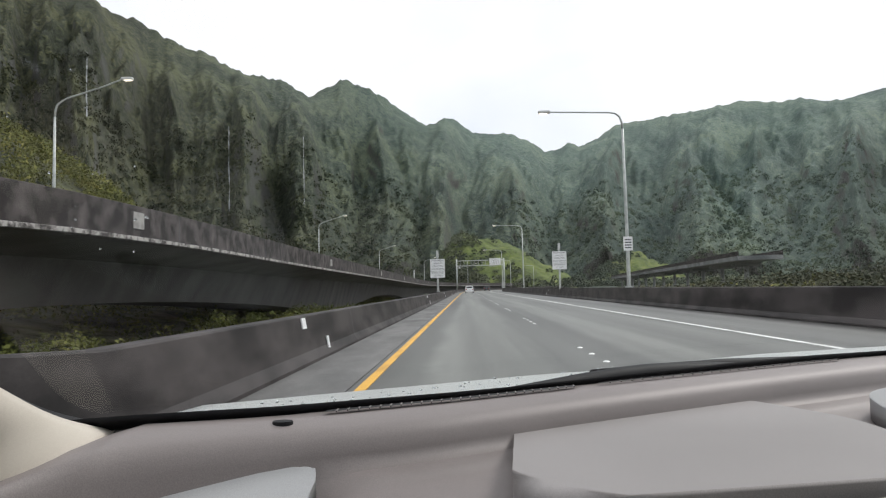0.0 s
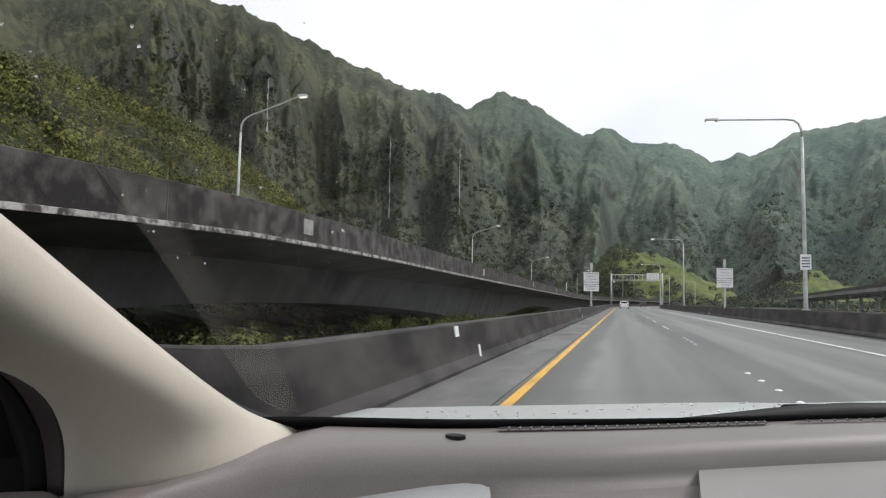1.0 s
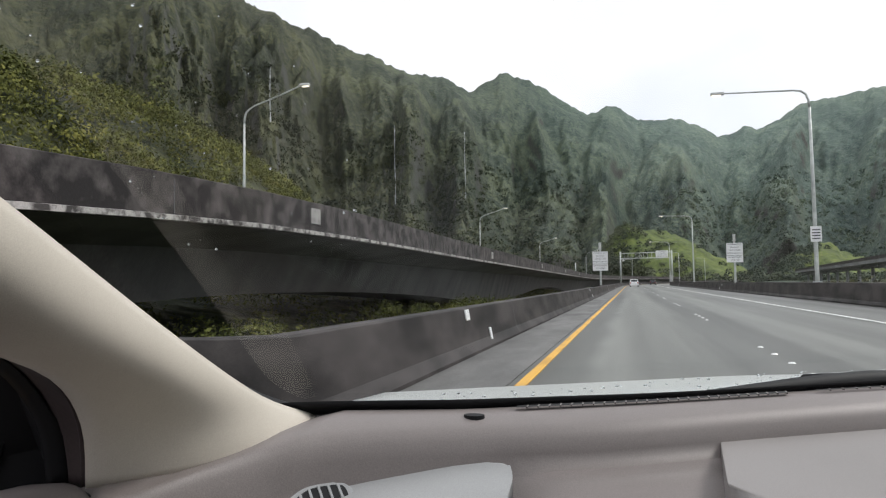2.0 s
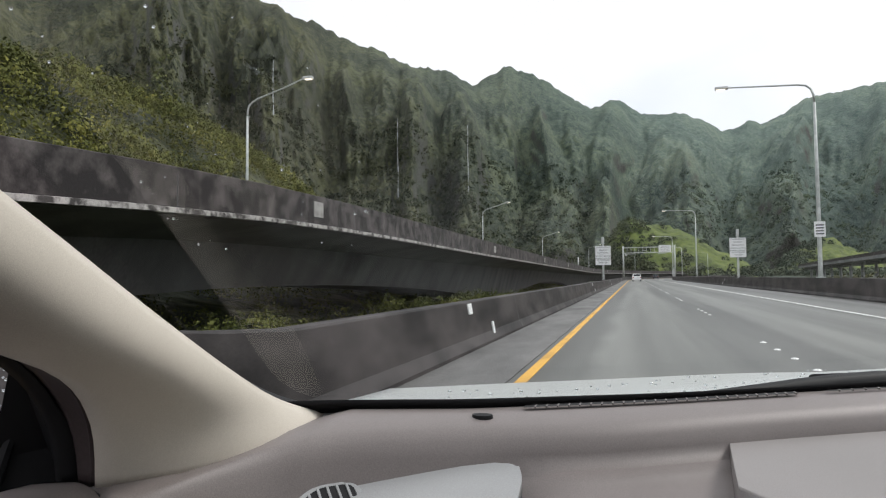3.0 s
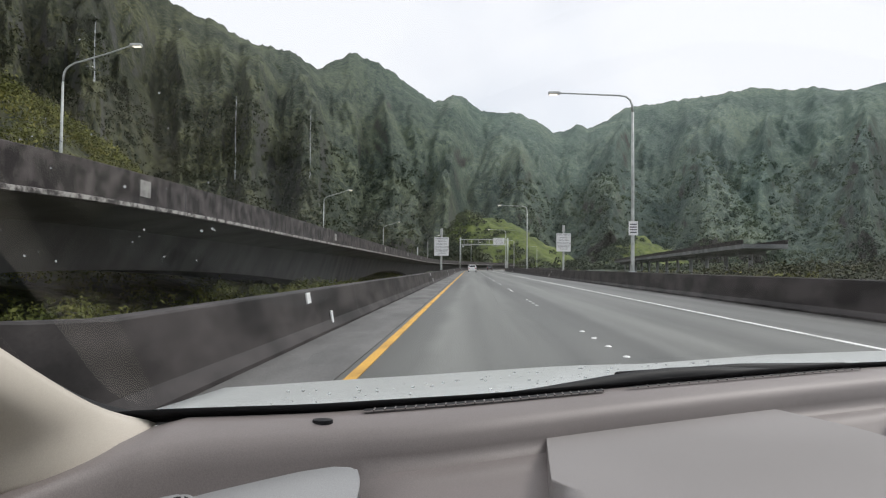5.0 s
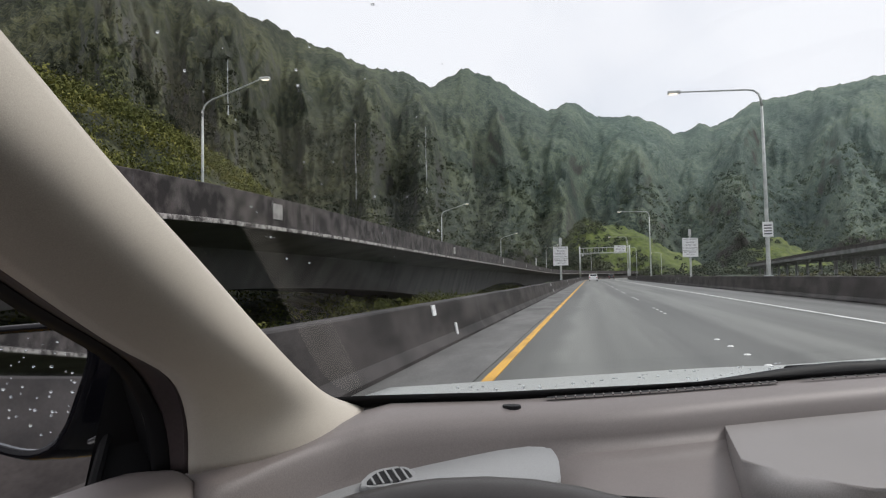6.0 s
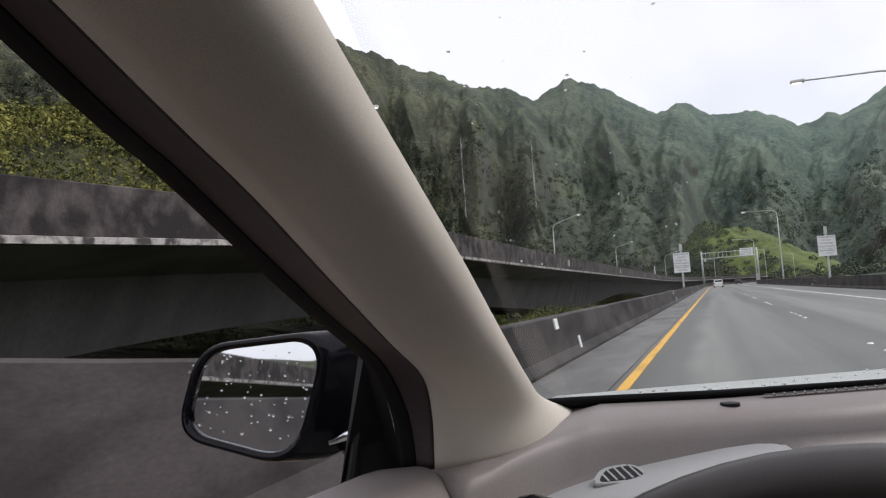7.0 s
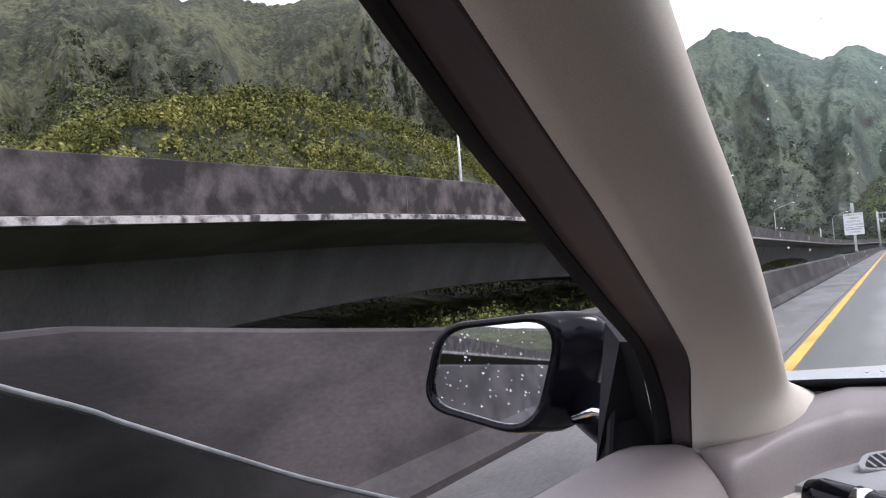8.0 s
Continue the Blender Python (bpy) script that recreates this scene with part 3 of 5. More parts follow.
# shrubs along the grassy spurs
a = rng.uniform(-1.5, 9.5, 260)
r = rng.uniform(380, 470, 260)
c = np.stack([r * np.sin(np.radians(a)), r * np.cos(np.radians(a)), rng.uniform(-4, 5, 260) + np.clip((r - 400) / 70, 0, 1) * np.clip(1 - np.abs(a - 2) / 5, 0, 1) * 26], -1)
a2 = rng.uniform(-3.5, 1.6, 240)
r2 = rng.uniform(385, 420, 240)
c2 = np.stack([r2 * np.sin(np.radians(a2)), r2 * np.cos(np.radians(a2)), -5 + rng.uniform(0, 1, 240) * np.interp(a2, [-3.5, -1, 1.6], [10, 22, 12])], -1)
c = np.concatenate([c, c2, np.array(hill_bushes)])
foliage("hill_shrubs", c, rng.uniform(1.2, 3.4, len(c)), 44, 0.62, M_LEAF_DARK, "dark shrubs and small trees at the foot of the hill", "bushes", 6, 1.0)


# thin waterfalls in the gullies
M_FALL = material("white_falling_water", (0.13, 0.14, 0.14, 1), (0.33, 0.35, 0.35, 1), 0.2, 0.5, 0.1, 3)
for az0, u0, u1, w in ((-19.6, 1.24, 1.58, 0.42), (-13.6, 1.26, 1.54, 0.42), (-30.0, 1.28, 1.54, 0.36)):
    us = np.linspace(u0, u1, 40)
    wx, wy, wz = terrain(np.full(40, az0) + 0.015 * np.sin(us * 30), us)
    k = np.hypot(wx, wy)
    wx, wy, wz = wx * (1 - 6.0 / k), wy * (1 - 6.0 / k), np.maximum.accumulate(wz) + 2.0
    side = np.array([math.cos(radians(az0)), -math.sin(radians(az0)), 0])
    verts = [tuple(np.array([x, y, z]) + side * w * e * (0.6 + 0.4 * math.sin(i * 1.3)) + np.array([0, 0.3 * (e == 0), 0])) for i, (x, y, z) in enumerate(zip(wx, wy, wz)) for e in (-1, 0, 1)]
    faces = [(3 * i + j, 3 * i + j + 1, 3 * i + j + 4, 3 * i + j + 3) for i in range(39) for j in (0, 1)]
    tagged(mesh_object("waterfall", verts, faces, M_FALL, None, True), "thin white waterfall streaking down a cliff gully", "waterfall", kind="structure")


# ---- things along the road ----
def text_mesh(name, body, size, mat, parent, place, label=""):
    """Flat lettering that faces the driver."""
    cu = bpy.data.curves.new(name, "FONT")
    cu.body, cu.size, cu.align_x, cu.align_y, cu.extrude = body, size, "CENTER", "CENTER", 0.002
    tmp = bpy.data.objects.new(name, cu)
    me = bpy.data.meshes.new_from_object(tmp)
    bpy.data.objects.remove(tmp)
    me.materials.clear()
    me.materials.append(mat)
    ob = new(name, me)
    ob.parent = parent
    ob.matrix_basis = Matrix.Translation(place) @ pose(0, 0, 0, 90, 0, 0)
    if label:
        tagged(ob, label)
    return ob


def text_line(body, size, mat, parent, place):
    """A centred line of lettering, one part for each word."""
    words = [text_mesh("lettering", w, size, mat, parent, place) for w in body.split()]
    spans = [(min(v.co.x for v in o.data.vertices), max(v.co.x for v in o.data.vertices)) for o in words]
    total = sum(b - a for a, b in spans) + 0.3 * size * (len(words) - 1)
    x = -total / 2
    for o, (a, b) in zip(words, spans):
        o.matrix_basis = Matrix.Translation((x - a, 0, 0)) @ o.matrix_basis
        x += b - a + 0.3 * size


def street_lamp(reach, tall, lift=0.0):
    """A tapered pole with a curved arm towards +x."""
    lamp = new("street_lamp")
    part("base_plate", box(-0.2, 0.2, -0.2, 0.2, 0, 0.05, 0.01), M_STEEL, lamp)
    part("pole", tube([(0, 0, 0.04), (0, 0, 0.5), (0, 0, tall * 0.5), (0.02, 0, tall - 1.0)], [0.13, 0.115, 0.095, 0.07], 12), M_STEEL, lamp, smooth=True)
    arc = [(0.02, 0, tall - 1.0), (0.05, 0, tall - 0.6), (0.17, 0, tall - 0.25), (0.42, 0, tall - 0.04), (0.8, 0, tall + 0.03 + lift * 0.12), (reach * 0.6, 0, tall + 0.12 + lift * 0.6), (reach - 0.5, 0, tall + 0.18 + lift)]
    part("arm", tube(arc, [0.07, 0.066, 0.06, 0.056, 0.052, 0.045, 0.04], 10), M_STEEL, lamp, smooth=True)
    head = part("head", box(reach - 0.6, reach + 0.12, -0.15, 0.15, tall + 0.10 + lift, tall + 0.27 + lift, 0.06, seg=3), M_LAMPHEAD, lamp, smooth=True)
    part("lens", box(reach - 0.42, reach + 0.05, -0.11, 0.11, tall + 0.055 + lift, tall + 0.11 + lift, 0.02), M_LENS, head)
    return lamp


lamp_a = tagged(street_lamp(5.0, 10.7), "tall galvanised street lamp on the outer barrier", "street lamp", "street lamps")
first = True
for s in (-36, 41, 116, 192, 268, 344):
    p, a = road_pose(s)
    m = Matrix.Translation(road_point(s, 9.52, 0.98)) @ Matrix.Rotation(math.pi - a, 4, "Z")
    if first:
        lamp_a.matrix_basis, first = m, False
    else:
        copy_thing(lamp_a, m)
lamp_b = tagged(street_lamp(4.9, 10.3, 1.1), "tall galvanised street lamp on the viaduct edge", "street lamp", "viaduct lamps")
first = True
for s in (-36, 41, 117, 194, 271, 348):
    p, a = road_pose(s)
    m = Matrix.Translation(road_point(s, -26.0, via_top(s) - 1.08)) @ Matrix.Rotation(-a, 4, "Z")
    if first:
        lamp_b.matrix_basis, first = m, False
    else:
        copy_thing(lamp_b, m)


def warning_sign(x, y, zc, w, h, words, low):
    sign = tagged(new("road_sign"), "white warning sign with flashing beacon on a barrier post", "road sign", "overheight warning signs")
    sign.matrix_basis = Matrix.Translation((x, y, 0.87))
    zc -= 0.87
    part("base_plate", box(-0.16, 0.16, -0.16, 0.16, 0, 0.04, 0.008), M_STEEL, sign)
    part("post", box(-0.09, 0.09, -0.06, 0.06, 0.04, zc + h / 2 + 0.75, 0.012), M_STEEL, sign)
    beacon = part("beacon", box(-0.12, 0.12, -0.11, 0.11, zc + h / 2 + 0.28, zc + h / 2 + 0.86, 0.03), M_LAMPHEAD, sign)
    part("beacon_bracket", box(-0.2, 0.16, -0.09, 0.09, zc + h / 2 + 0.20, zc + h / 2 + 0.27, 0.01), M_STEEL, beacon)
    up = part("upper_panel", box(-w / 2, w / 2, -0.09, -0.065, zc - h * 0.14, zc + h / 2, 0.008), M_SIGNWHITE, sign, "white panel with black lettering")
    lo = part("lower_panel", box(-w / 2, w / 2, -0.09, -0.065, zc - h / 2, zc - h * 0.16, 0.008), M_SIGNWHITE, sign)
    for i, line in enumerate(words):
        text_line(line, 0.21 if len(line) < 12 else 0.185, M_INK, up, (0, -0.094, zc + h * (0.42 - 0.152 * i)))
    for i, line in enumerate(low):
        text_line(line, 0.20, M_INK, lo, (0, -0.094, zc - h * (0.245 + 0.14 * i)))
    return sign


WORDS, LOW = ("OVERHEIGHT", "VEHICLE", "DETECTED", "WHEN FLASHING"), ("BE PREPARED", "TO STOP")
warning_sign(-3.13, 67.0, 3.2, 1.45, 1.85, WORDS, LOW)
warning_sign(9.52, 71.0, 3.85, 1.50, 1.90, WORDS, LOW)

# sign gantry
gantry = tagged(new("sign_gantry"), "galvanised steel sign gantry spanning both lanes", "gantry")
gp, ga = road_pose(186.0)
gantry.matrix_basis = Matrix.Translation(gp) @ Matrix.Rotation(-ga, 4, "Z")
GL, GR, GT, GB = -3.1, 9.9, 8.7, 7.3
for x in (GL, GR):
    part("post", tube([(x, 0, 0.85), (x, 0, 9.2)], [0.24, 0.19], 14), M_STEEL, gantry, smooth=True)
for z in (GT, GB):
    part("chord", tube([(GL, 0, z), (GR, 0, z + 0.05)], 0.11, 10), M_STEEL, gantry, smooth=True)
for k in range(1, 13):
    x = GL + (GR - GL) * k / 13
    part("strut", tube([(x, 0, GB), (x, 0, GT)], 0.05, 8), M_STEEL, gantry, smooth=True)
panel = part("sign_panel", box(6.0, 9.0, -0.28, -0.2, 7.3, 9.2, 0.03), M_SIGNWHITE, gantry, "white sign panel with black lettering")
for i, line in enumerate(("OVERHEIGHT", "VEHICLE STOP", "ON SHOULDER", "WHEN FLASHING")):
    text_line(line, 0.34, M_INK, panel, (7.5, -0.285, 8.90 - 0.43 * i))
for x in (-2.2, 5.9):
    part("walkway_light", box(x - 0.1, x + 1.9, -0.5, -0.35, 6.95, 7.05, 0.02), M_STEEL, gantry)
cam_arm = part("bracket", tube([(GL + 0.3, 0, GB - 0.1), (GL + 1.0, -0.2, GB - 0.25)], 0.05, 8), M_STEEL, gantry)
part("detector", box(GL + 0.5, GL + 1.0, -0.35, -0.05, GB - 0.75, GB - 0.25, 0.05), M_LAMPHEAD, cam_arm)
cabinet = tagged(part("control_cabinet", box(-0.35, 0.35, -0.3, 0.3, 0, 1.7, 0.03), M_LAMPHEAD, None), "pale grey control cabinet beside the gantry post", "cabinet")
cabinet.matrix_basis = Matrix.Translation(road_point(185.0, 9.55, 0.98)) @ Matrix.Rotation(-ga, 4, "Z")
part("door", box(-0.29, 0.29, -0.32, -0.30, 0.12, 1.6, 0.005), M_SIGNBACK, cabinet)

# blue sign on the lamp that was passed first
blue = tagged(new("blue_sign"), "small blue motorist sign strapped to a lamp pole", "road sign")
blue.matrix_basis = Matrix.Translation(road_point(-36.6, 9.52, 2.4))
bp_ = part("panel", box(-0.35, 0.35, 0.44, 0.46, 0, 0.95, 0.006), M_BLUE, blue)
for i in range(3):
    part("text_bar", box(-0.24, 0.24, 0.43, 0.44, 0.12 + 0.13 * i, 0.19 + 0.13 * i), M_SIGNWHITE, bp_)
part("clamp", box(-0.05, 0.05, 0.46, 0.62, 0.4, 0.5), M_STEEL, blue)

# small white plate on the next lamp pole
plate = tagged(new("pole_sign"), "small white notice plate strapped to a lamp pole", "road sign")
plate.matrix_basis = Matrix.Translation(road_point(40.85, 9.52, 3.2))
pane_ = part("panel", box(-0.28, 0.28, -0.02, 0.0, 0, 0.85, 0.006), M_SIGNWHITE, plate)
for i in range(4):
    part("text_bar", box(-0.2, 0.2, -0.026, -0.02, 0.14 + 0.16 * i, 0.21 + 0.16 * i), M_INK, pane_)
part("clamp", box(-0.05, 0.05, 0.0, 0.05, 0.38, 0.46), M_STEEL, plate)

# raised lane buttons, four to a group
bm = bmesh.new()
bmesh.ops.create_uvsphere(bm, u_segments=10, v_segments=6, radius=0.055)
bmesh.ops.delete(bm, geom=[v for v in bm.verts if v.co.z < -0.001], context="VERTS")
for v in bm.verts:
    v.co.z *= 0.38
button = tagged(part("lane_marker", bm, M_CERAMIC, smooth=True), "white domed ceramic lane marker on the road", "lane marker", "lane markers")
first = True
for g in range(-2, 26):
    for k in range(4):
        s = 9.2 + 12.2 * g + 1.2 * k
        m = Matrix.Translation(road_point(s, 1.83, 0.001)) @ Matrix.Scale(1.25 if k == 0 else 1.0, 4)
        if first:
            button.matrix_basis, first = Matrix.Translation(road_point(s, 1.83, 0.001)), False
        else:
            copy_thing(button, Matrix.Translation(road_point(s, 1.83, 0.001)))

# reflector plates on the barriers, pale patches on the parapet
inner, outer, parapet = bpy.data.objects["barrier_inner"], bpy.data.objects["barrier_outer"], bpy.data.objects["viaduct_parapet"]
for k, s in enumerate(range(-30, 320, 35)):
    p, a = road_pose(s)
    for ob, x, side in ((inner, -2.98, 1), (outer, 9.48, -1)):
        if side > 0 or k % 2:
            hi = part("reflector_plate", box(-0.012, 0.012, -0.12, 0.12, -0.09, 0.09, 0.003), M_SIGNWHITE, ob)
            hi.matrix_basis = Matrix.Translation(road_point(s + 6, x, 0.66)) @ Matrix.Rotation(-a, 4, "Z") @ Matrix.Rotation(-side * radians(10), 4, "Y")
            lo = part("reflector_plate", box(-0.012, 0.012, -0.07, 0.07, -0.12, 0.12, 0.003), M_SIGNWHITE, ob)
            lo.matrix_basis = Matrix.Translation(road_point(s + 7.5, x + 0.094 * side, 0.24)) @ Matrix.Rotation(-a, 4, "Z") @ Matrix.Rotation(-side * radians(10), 4, "Y")
    patch = part("pale_patch", box(-0.01, 0.012, -0.4, 0.4, -0.3, 0.3, 0.004), M_PALE, parapet)
    patch.matrix_basis = Matrix.Translation(road_point(s + 19, -12.175, via_top(s + 19) - 0.55)) @ Matrix.Rotation(-a, 4, "Z")
for s in range(-60, 300, 12):
    p, a = road_pose(s)
    j = part("joint", box(-0.02, 0.006, -0.012, 0.012, -0.53, 0.53), M_INK, parapet)
    j.matrix_basis = Matrix.Translation(road_point(s + 3.5, -12.185, via_top(s) - 0.56)) @ Matrix.Rotation(-a, 4, "Z")
    for ob, x, side in ((inner, -2.8, 1), (outer, 9.3, -1)) if s > 8 else ():
        bm = bmesh.new()
        prof = [(0.003 * side - d * side, z) for d, z in ((0, 0.01), (0, 0.06), (0.10, 0.20), (0.22, 0.85), (0.24, 0.872))]
        near, far_ = ([bm.verts.new((px, w, pz)) for px, pz in prof] for w in (-0.011, 0.011))
        for k in range(4):
            bm.faces.new((near[k], near[k + 1], far_[k + 1], far_[k]))
        j = part("joint", bm, M_INK, ob)
        j.matrix_basis = Matrix.Translation(road_point(s + 3.5, x, 0)) @ Matrix.Rotation(-a, 4, "Z")

# viaduct piers and a plain post on its edge
for s in (-23, 82, 187, 292):
    p, a = road_pose(s)
    pier = tagged(part("viaduct_pier", box(-2.6, 2.6, -1.2, 1.2, -12.0, 0.0, 0.25), M_GIRDER), "massive grey concrete viaduct pier", "pier", kind="structure")
    pier.matrix_basis = Matrix.Translation(road_point(s, -19.5, via_top(s) - 1.32 - 4.75)) @ Matrix.Rotation(-a, 4, "Z")
post = tagged(part("plain_post", tube([(0, 0, 0), (0, 0, 3.1)], 0.12, 10), M_STEEL, smooth=True), "short bare steel post behind the viaduct parapet", "post")
post.matrix_basis = Matrix.Translation(road_point(161, -12.8, via_top(161) - 1.1))

# lower ramp beyond the outer barrier
ramp = tagged(new("ramp_viaduct"), "distant concrete ramp viaduct on slender columns", "viaduct")
A, B = Vector((74, 330, 4.6)), Vector((54, 126, 5.9))
ax = (B - A).normalized()
sd = Vector((ax.y, -ax.x, 0)).normalized()
M_RAMP = material("shaded_ramp_concrete", (0.13, 0.14, 0.14, 1), (0.26, 0.27, 0.27, 1), 0.3, 0.8, 0.2, 8)


def beam(name, p, q, half, z0, z1, mat, parent, off=0.0):
    bm = bmesh.new()
    ring = [[bm.verts.new(c + sd * (off + e * half) + Vector((0, 0, z))) for e, z in ((-1, z0), (1, z0), (1, z1), (-1, z1))] for c in (p, q)]
    for k in range(4):
        bm.faces.new((ring[0][k], ring[0][(k + 1) % 4], ring[1][(k + 1) % 4], ring[1][k]))
    bm.faces.new(ring[0][::-1])
    bm.faces.new(ring[1])
    return part(name, bm, mat, parent)


beam("deck", A, B, 4.0, -0.8, 0.0, M_RAMP, ramp)
for off in (-3.9, 3.9):
    beam("railing", A, B, 0.12, 0.0, 0.85, M_BARRIER, ramp, off)
for k in range(12):
    c = A.lerp(B, (k + 0.5) / 12)
    col = part("column", tube([(c.x, c.y, -9), (c.x, c.y, c.z - 1.7)], 0.45, 10), M_RAMP, ramp, smooth=True)
    part("capital", box(c.x - 2.6, c.x + 2.6, c.y - 0.8, c.y + 0.8, c.z - 1.7, c.z - 0.98, 0.1), M_RAMP, col)


# cars ahead
def traffic(name, paint, label, x, s, scale=1.0):
    M_P = plain(name + "_paint", paint, 0.3, 0.1, 0.6)
    M_W = plain(name + "_glass", (0.02, 0.025, 0.03, 1), 0.1)
    v = tagged(new("traffic_car"), label, "car")
    bm = bmesh.new()
    side = [(-2.2, 0.35), (-2.2, 0.95), (-2.05, 1.05), (-1.7, 1.6), (0.2, 1.65), (1.0, 1.1), (2.1, 0.9), (2.25, 0.4)]
    left = [bm.verts.new((-0.9 + (0.13 if z > 1.1 else 0), y, z)) for y, z in side]
    right = [bm.verts.new((0.9 - (0.13 if z > 1.1 else 0), y, z)) for y, z in side]
    for k in range(len(side)):
        bm.faces.new((left[k], left[(k + 1) % 8], right[(k + 1) % 8], right[k]))
    bm.faces.new(left[::-1])
    bm.faces.new(right)
    bmesh.ops.bevel(bm, geom=bm.edges[:], offset=0.06, segments=2, affect="EDGES")
    part("body", bm, M_P, v, smooth=False)
    bm = box(-0.66, 0.66, -0.005, 0.005, -0.22, 0.22, 0.003)
    w = part("rear_window", bm, M_W, v)
    w.matrix_basis = Matrix.Translation((0, -1.905, 1.32)) @ Matrix.Rotation(radians(-32), 4, "X")
    for e in (-1, 1):
        part("tail_light", box(e * 0.62, e * 0.84, -2.23, -2.17, 0.78, 0.98, 0.02), plain("red_lens", (0.4, 0.02, 0.02, 1), 0.3), v)
        for y in (-1.35, 1.4):
            part("wheel", tube([(e * 0.68, y, 0.33), (e * 0.9, y, 0.33)], 0.33, 16), M_INK, v)
    part("bumper", box(-0.88, 0.88, -2.3, -2.15, 0.35, 0.6, 0.05), M_P, v)
    p, a = road_pose(s)
    v.matrix_basis = Matrix.Translation(road_point(s, x, 0)) @ Matrix.Rotation(-a, 4, "Z")
    return v


traffic("white_car", (0.75, 0.75, 0.75, 1), "small white car ahead in the inner lane", 0.3, 150)
traffic("dark_car", (0.03, 0.03, 0.035, 1), "small dark car far ahead in the outer lane", 3.6, 232)


# ---- the car ----
car = tagged(new("car"), "car with taupe interior standing in the inner lane", "car")
M_DASH = material("taupe_grained_plastic", (0.190, 0.166, 0.158, 1), (0.218, 0.192, 0.183, 1), 4, 0.5, 0.12, 900, dist=0.001)
M_PAD = material("pale_grey_soft_plastic", (0.27, 0.275, 0.278, 1), (0.305, 0.31, 0.31, 1), 4, 0.5, 0.1, 900, dist=0.001)
M_LID = material("warm_grey_lid_plastic", (0.235, 0.219, 0.211, 1), (0.265, 0.247, 0.240, 1), 4, 0.5, 0.1, 900, dist=0.001)
M_CREAM = material("cream_plastic_trim", (0.46, 0.44, 0.38, 1), (0.52, 0.50, 0.44, 1), 5, 0.5, 0.08, 600, dist=0.001)
M_TRIM = material("beige_woven_pillar_cloth", (0.520, 0.478, 0.408, 1), (0.590, 0.542, 0.466, 1), 6, 0.85, 0.12, 1600, dist=0.0006)
M_SEAL = material("dark_brown_rubber_seal", (0.044, 0.031, 0.031, 1), (0.060, 0.044, 0.043, 1), 8, 0.6, 0.1, 300, dist=0.001)
M_BLACK = plain("black_rubber", (0.008, 0.008, 0.009, 1), 0.6)
M_BLACK.node_tree.nodes["Principled BSDF"].inputs["Specular IOR Level"].default_value = 0.25
M_GLOSS = plain("glossy_black_paint", (0.004, 0.004, 0.006, 1), 0.16)
M_GLOSS.node_tree.nodes["Principled BSDF"].inputs["Specular IOR Level"].default_value = 0.22
M_LEATHER = material("dark_grained_leather", (0.036, 0.031, 0.029, 1), (0.048, 0.042, 0.039, 1), 10, 0.40, 0.1, 1800, dist=0.001)
M_CLUSTER = plain("matt_black_cluster_plastic", (0.006, 0.006, 0.006, 1), 0.7)
M_CLUSTER.node_tree.nodes["Principled BSDF"].inputs["Specular IOR Level"].default_value = 0.15
M_BONNET = material("wet_silver_white_paint", (0.50, 0.515, 0.505, 1), (0.62, 0.635, 0.62, 1), 90, 0.30, 0.2, 260, dist=0.002)
M_CHROME = plain("chrome", (0.75, 0.76, 0.78, 1), 0.15, 1.0)
M_MIRROR = plain("mirror_silver", (0.82, 0.84, 0.85, 1), 0.02, 1.0)
M_DROP = plain("water_drop", (0.95, 0.97, 0.98, 1), 0.03)
M_DROP.node_tree.nodes["Principled BSDF"].inputs["Transmission Weight"].default_value = 0.9
M_ORANGE = plain("lit_orange_dial", (1.0, 0.16, 0.02, 1), 0.5, emit=0.9)
M_DIAL = plain("black_dial", (0.010, 0.009, 0.009, 1), 0.3)
M_GLASS = glass_sheet("windscreen_glass", 0.052)
M_SIDEGLASS = glass_sheet("tinted_side_glass", 0.02, (0.36, 0.39, 0.385, 1))
M_GLASSEDGE = material("pale_ground_glass_edge", (0.34, 0.37, 0.36, 1), (0.50, 0.53, 0.52, 1), 30, 0.35, 0.1, 200, dist=0.001)
M_HEADLINER = material("grey_headliner_cloth", (0.30, 0.29, 0.27, 1), (0.36, 0.35, 0.33, 1), 6, 0.9, 0.2, 500, dist=0.001)


def along(pts, x):
    return float(np.interp(x, [p[0] for p in pts], [p[1] for p in pts]))


def smooth_along(pts, x, w=0.06):
    return sum(along(pts, x + w * k / 3) for k in (-3, -2, -1, 0, 1, 2, 3)) / 7


def spline(pts, n):
    """Points on a smooth curve through pts."""
    pts = [Vector(p) for p in pts]
    out = []
    for i in range(len(pts) - 1):
        a, b, c, d = pts[max(i - 1, 0)], pts[i], pts[i + 1], pts[min(i + 2, len(pts) - 1)]
        for k in range(n):
            t = k / n
            out.append(0.5 * (2 * b + (c - a) * t + (2 * a - 5 * b + 4 * c - d) * t * t + (3 * b - a - 3 * c + d) * t ** 3))
    return out + [pts[-1]]


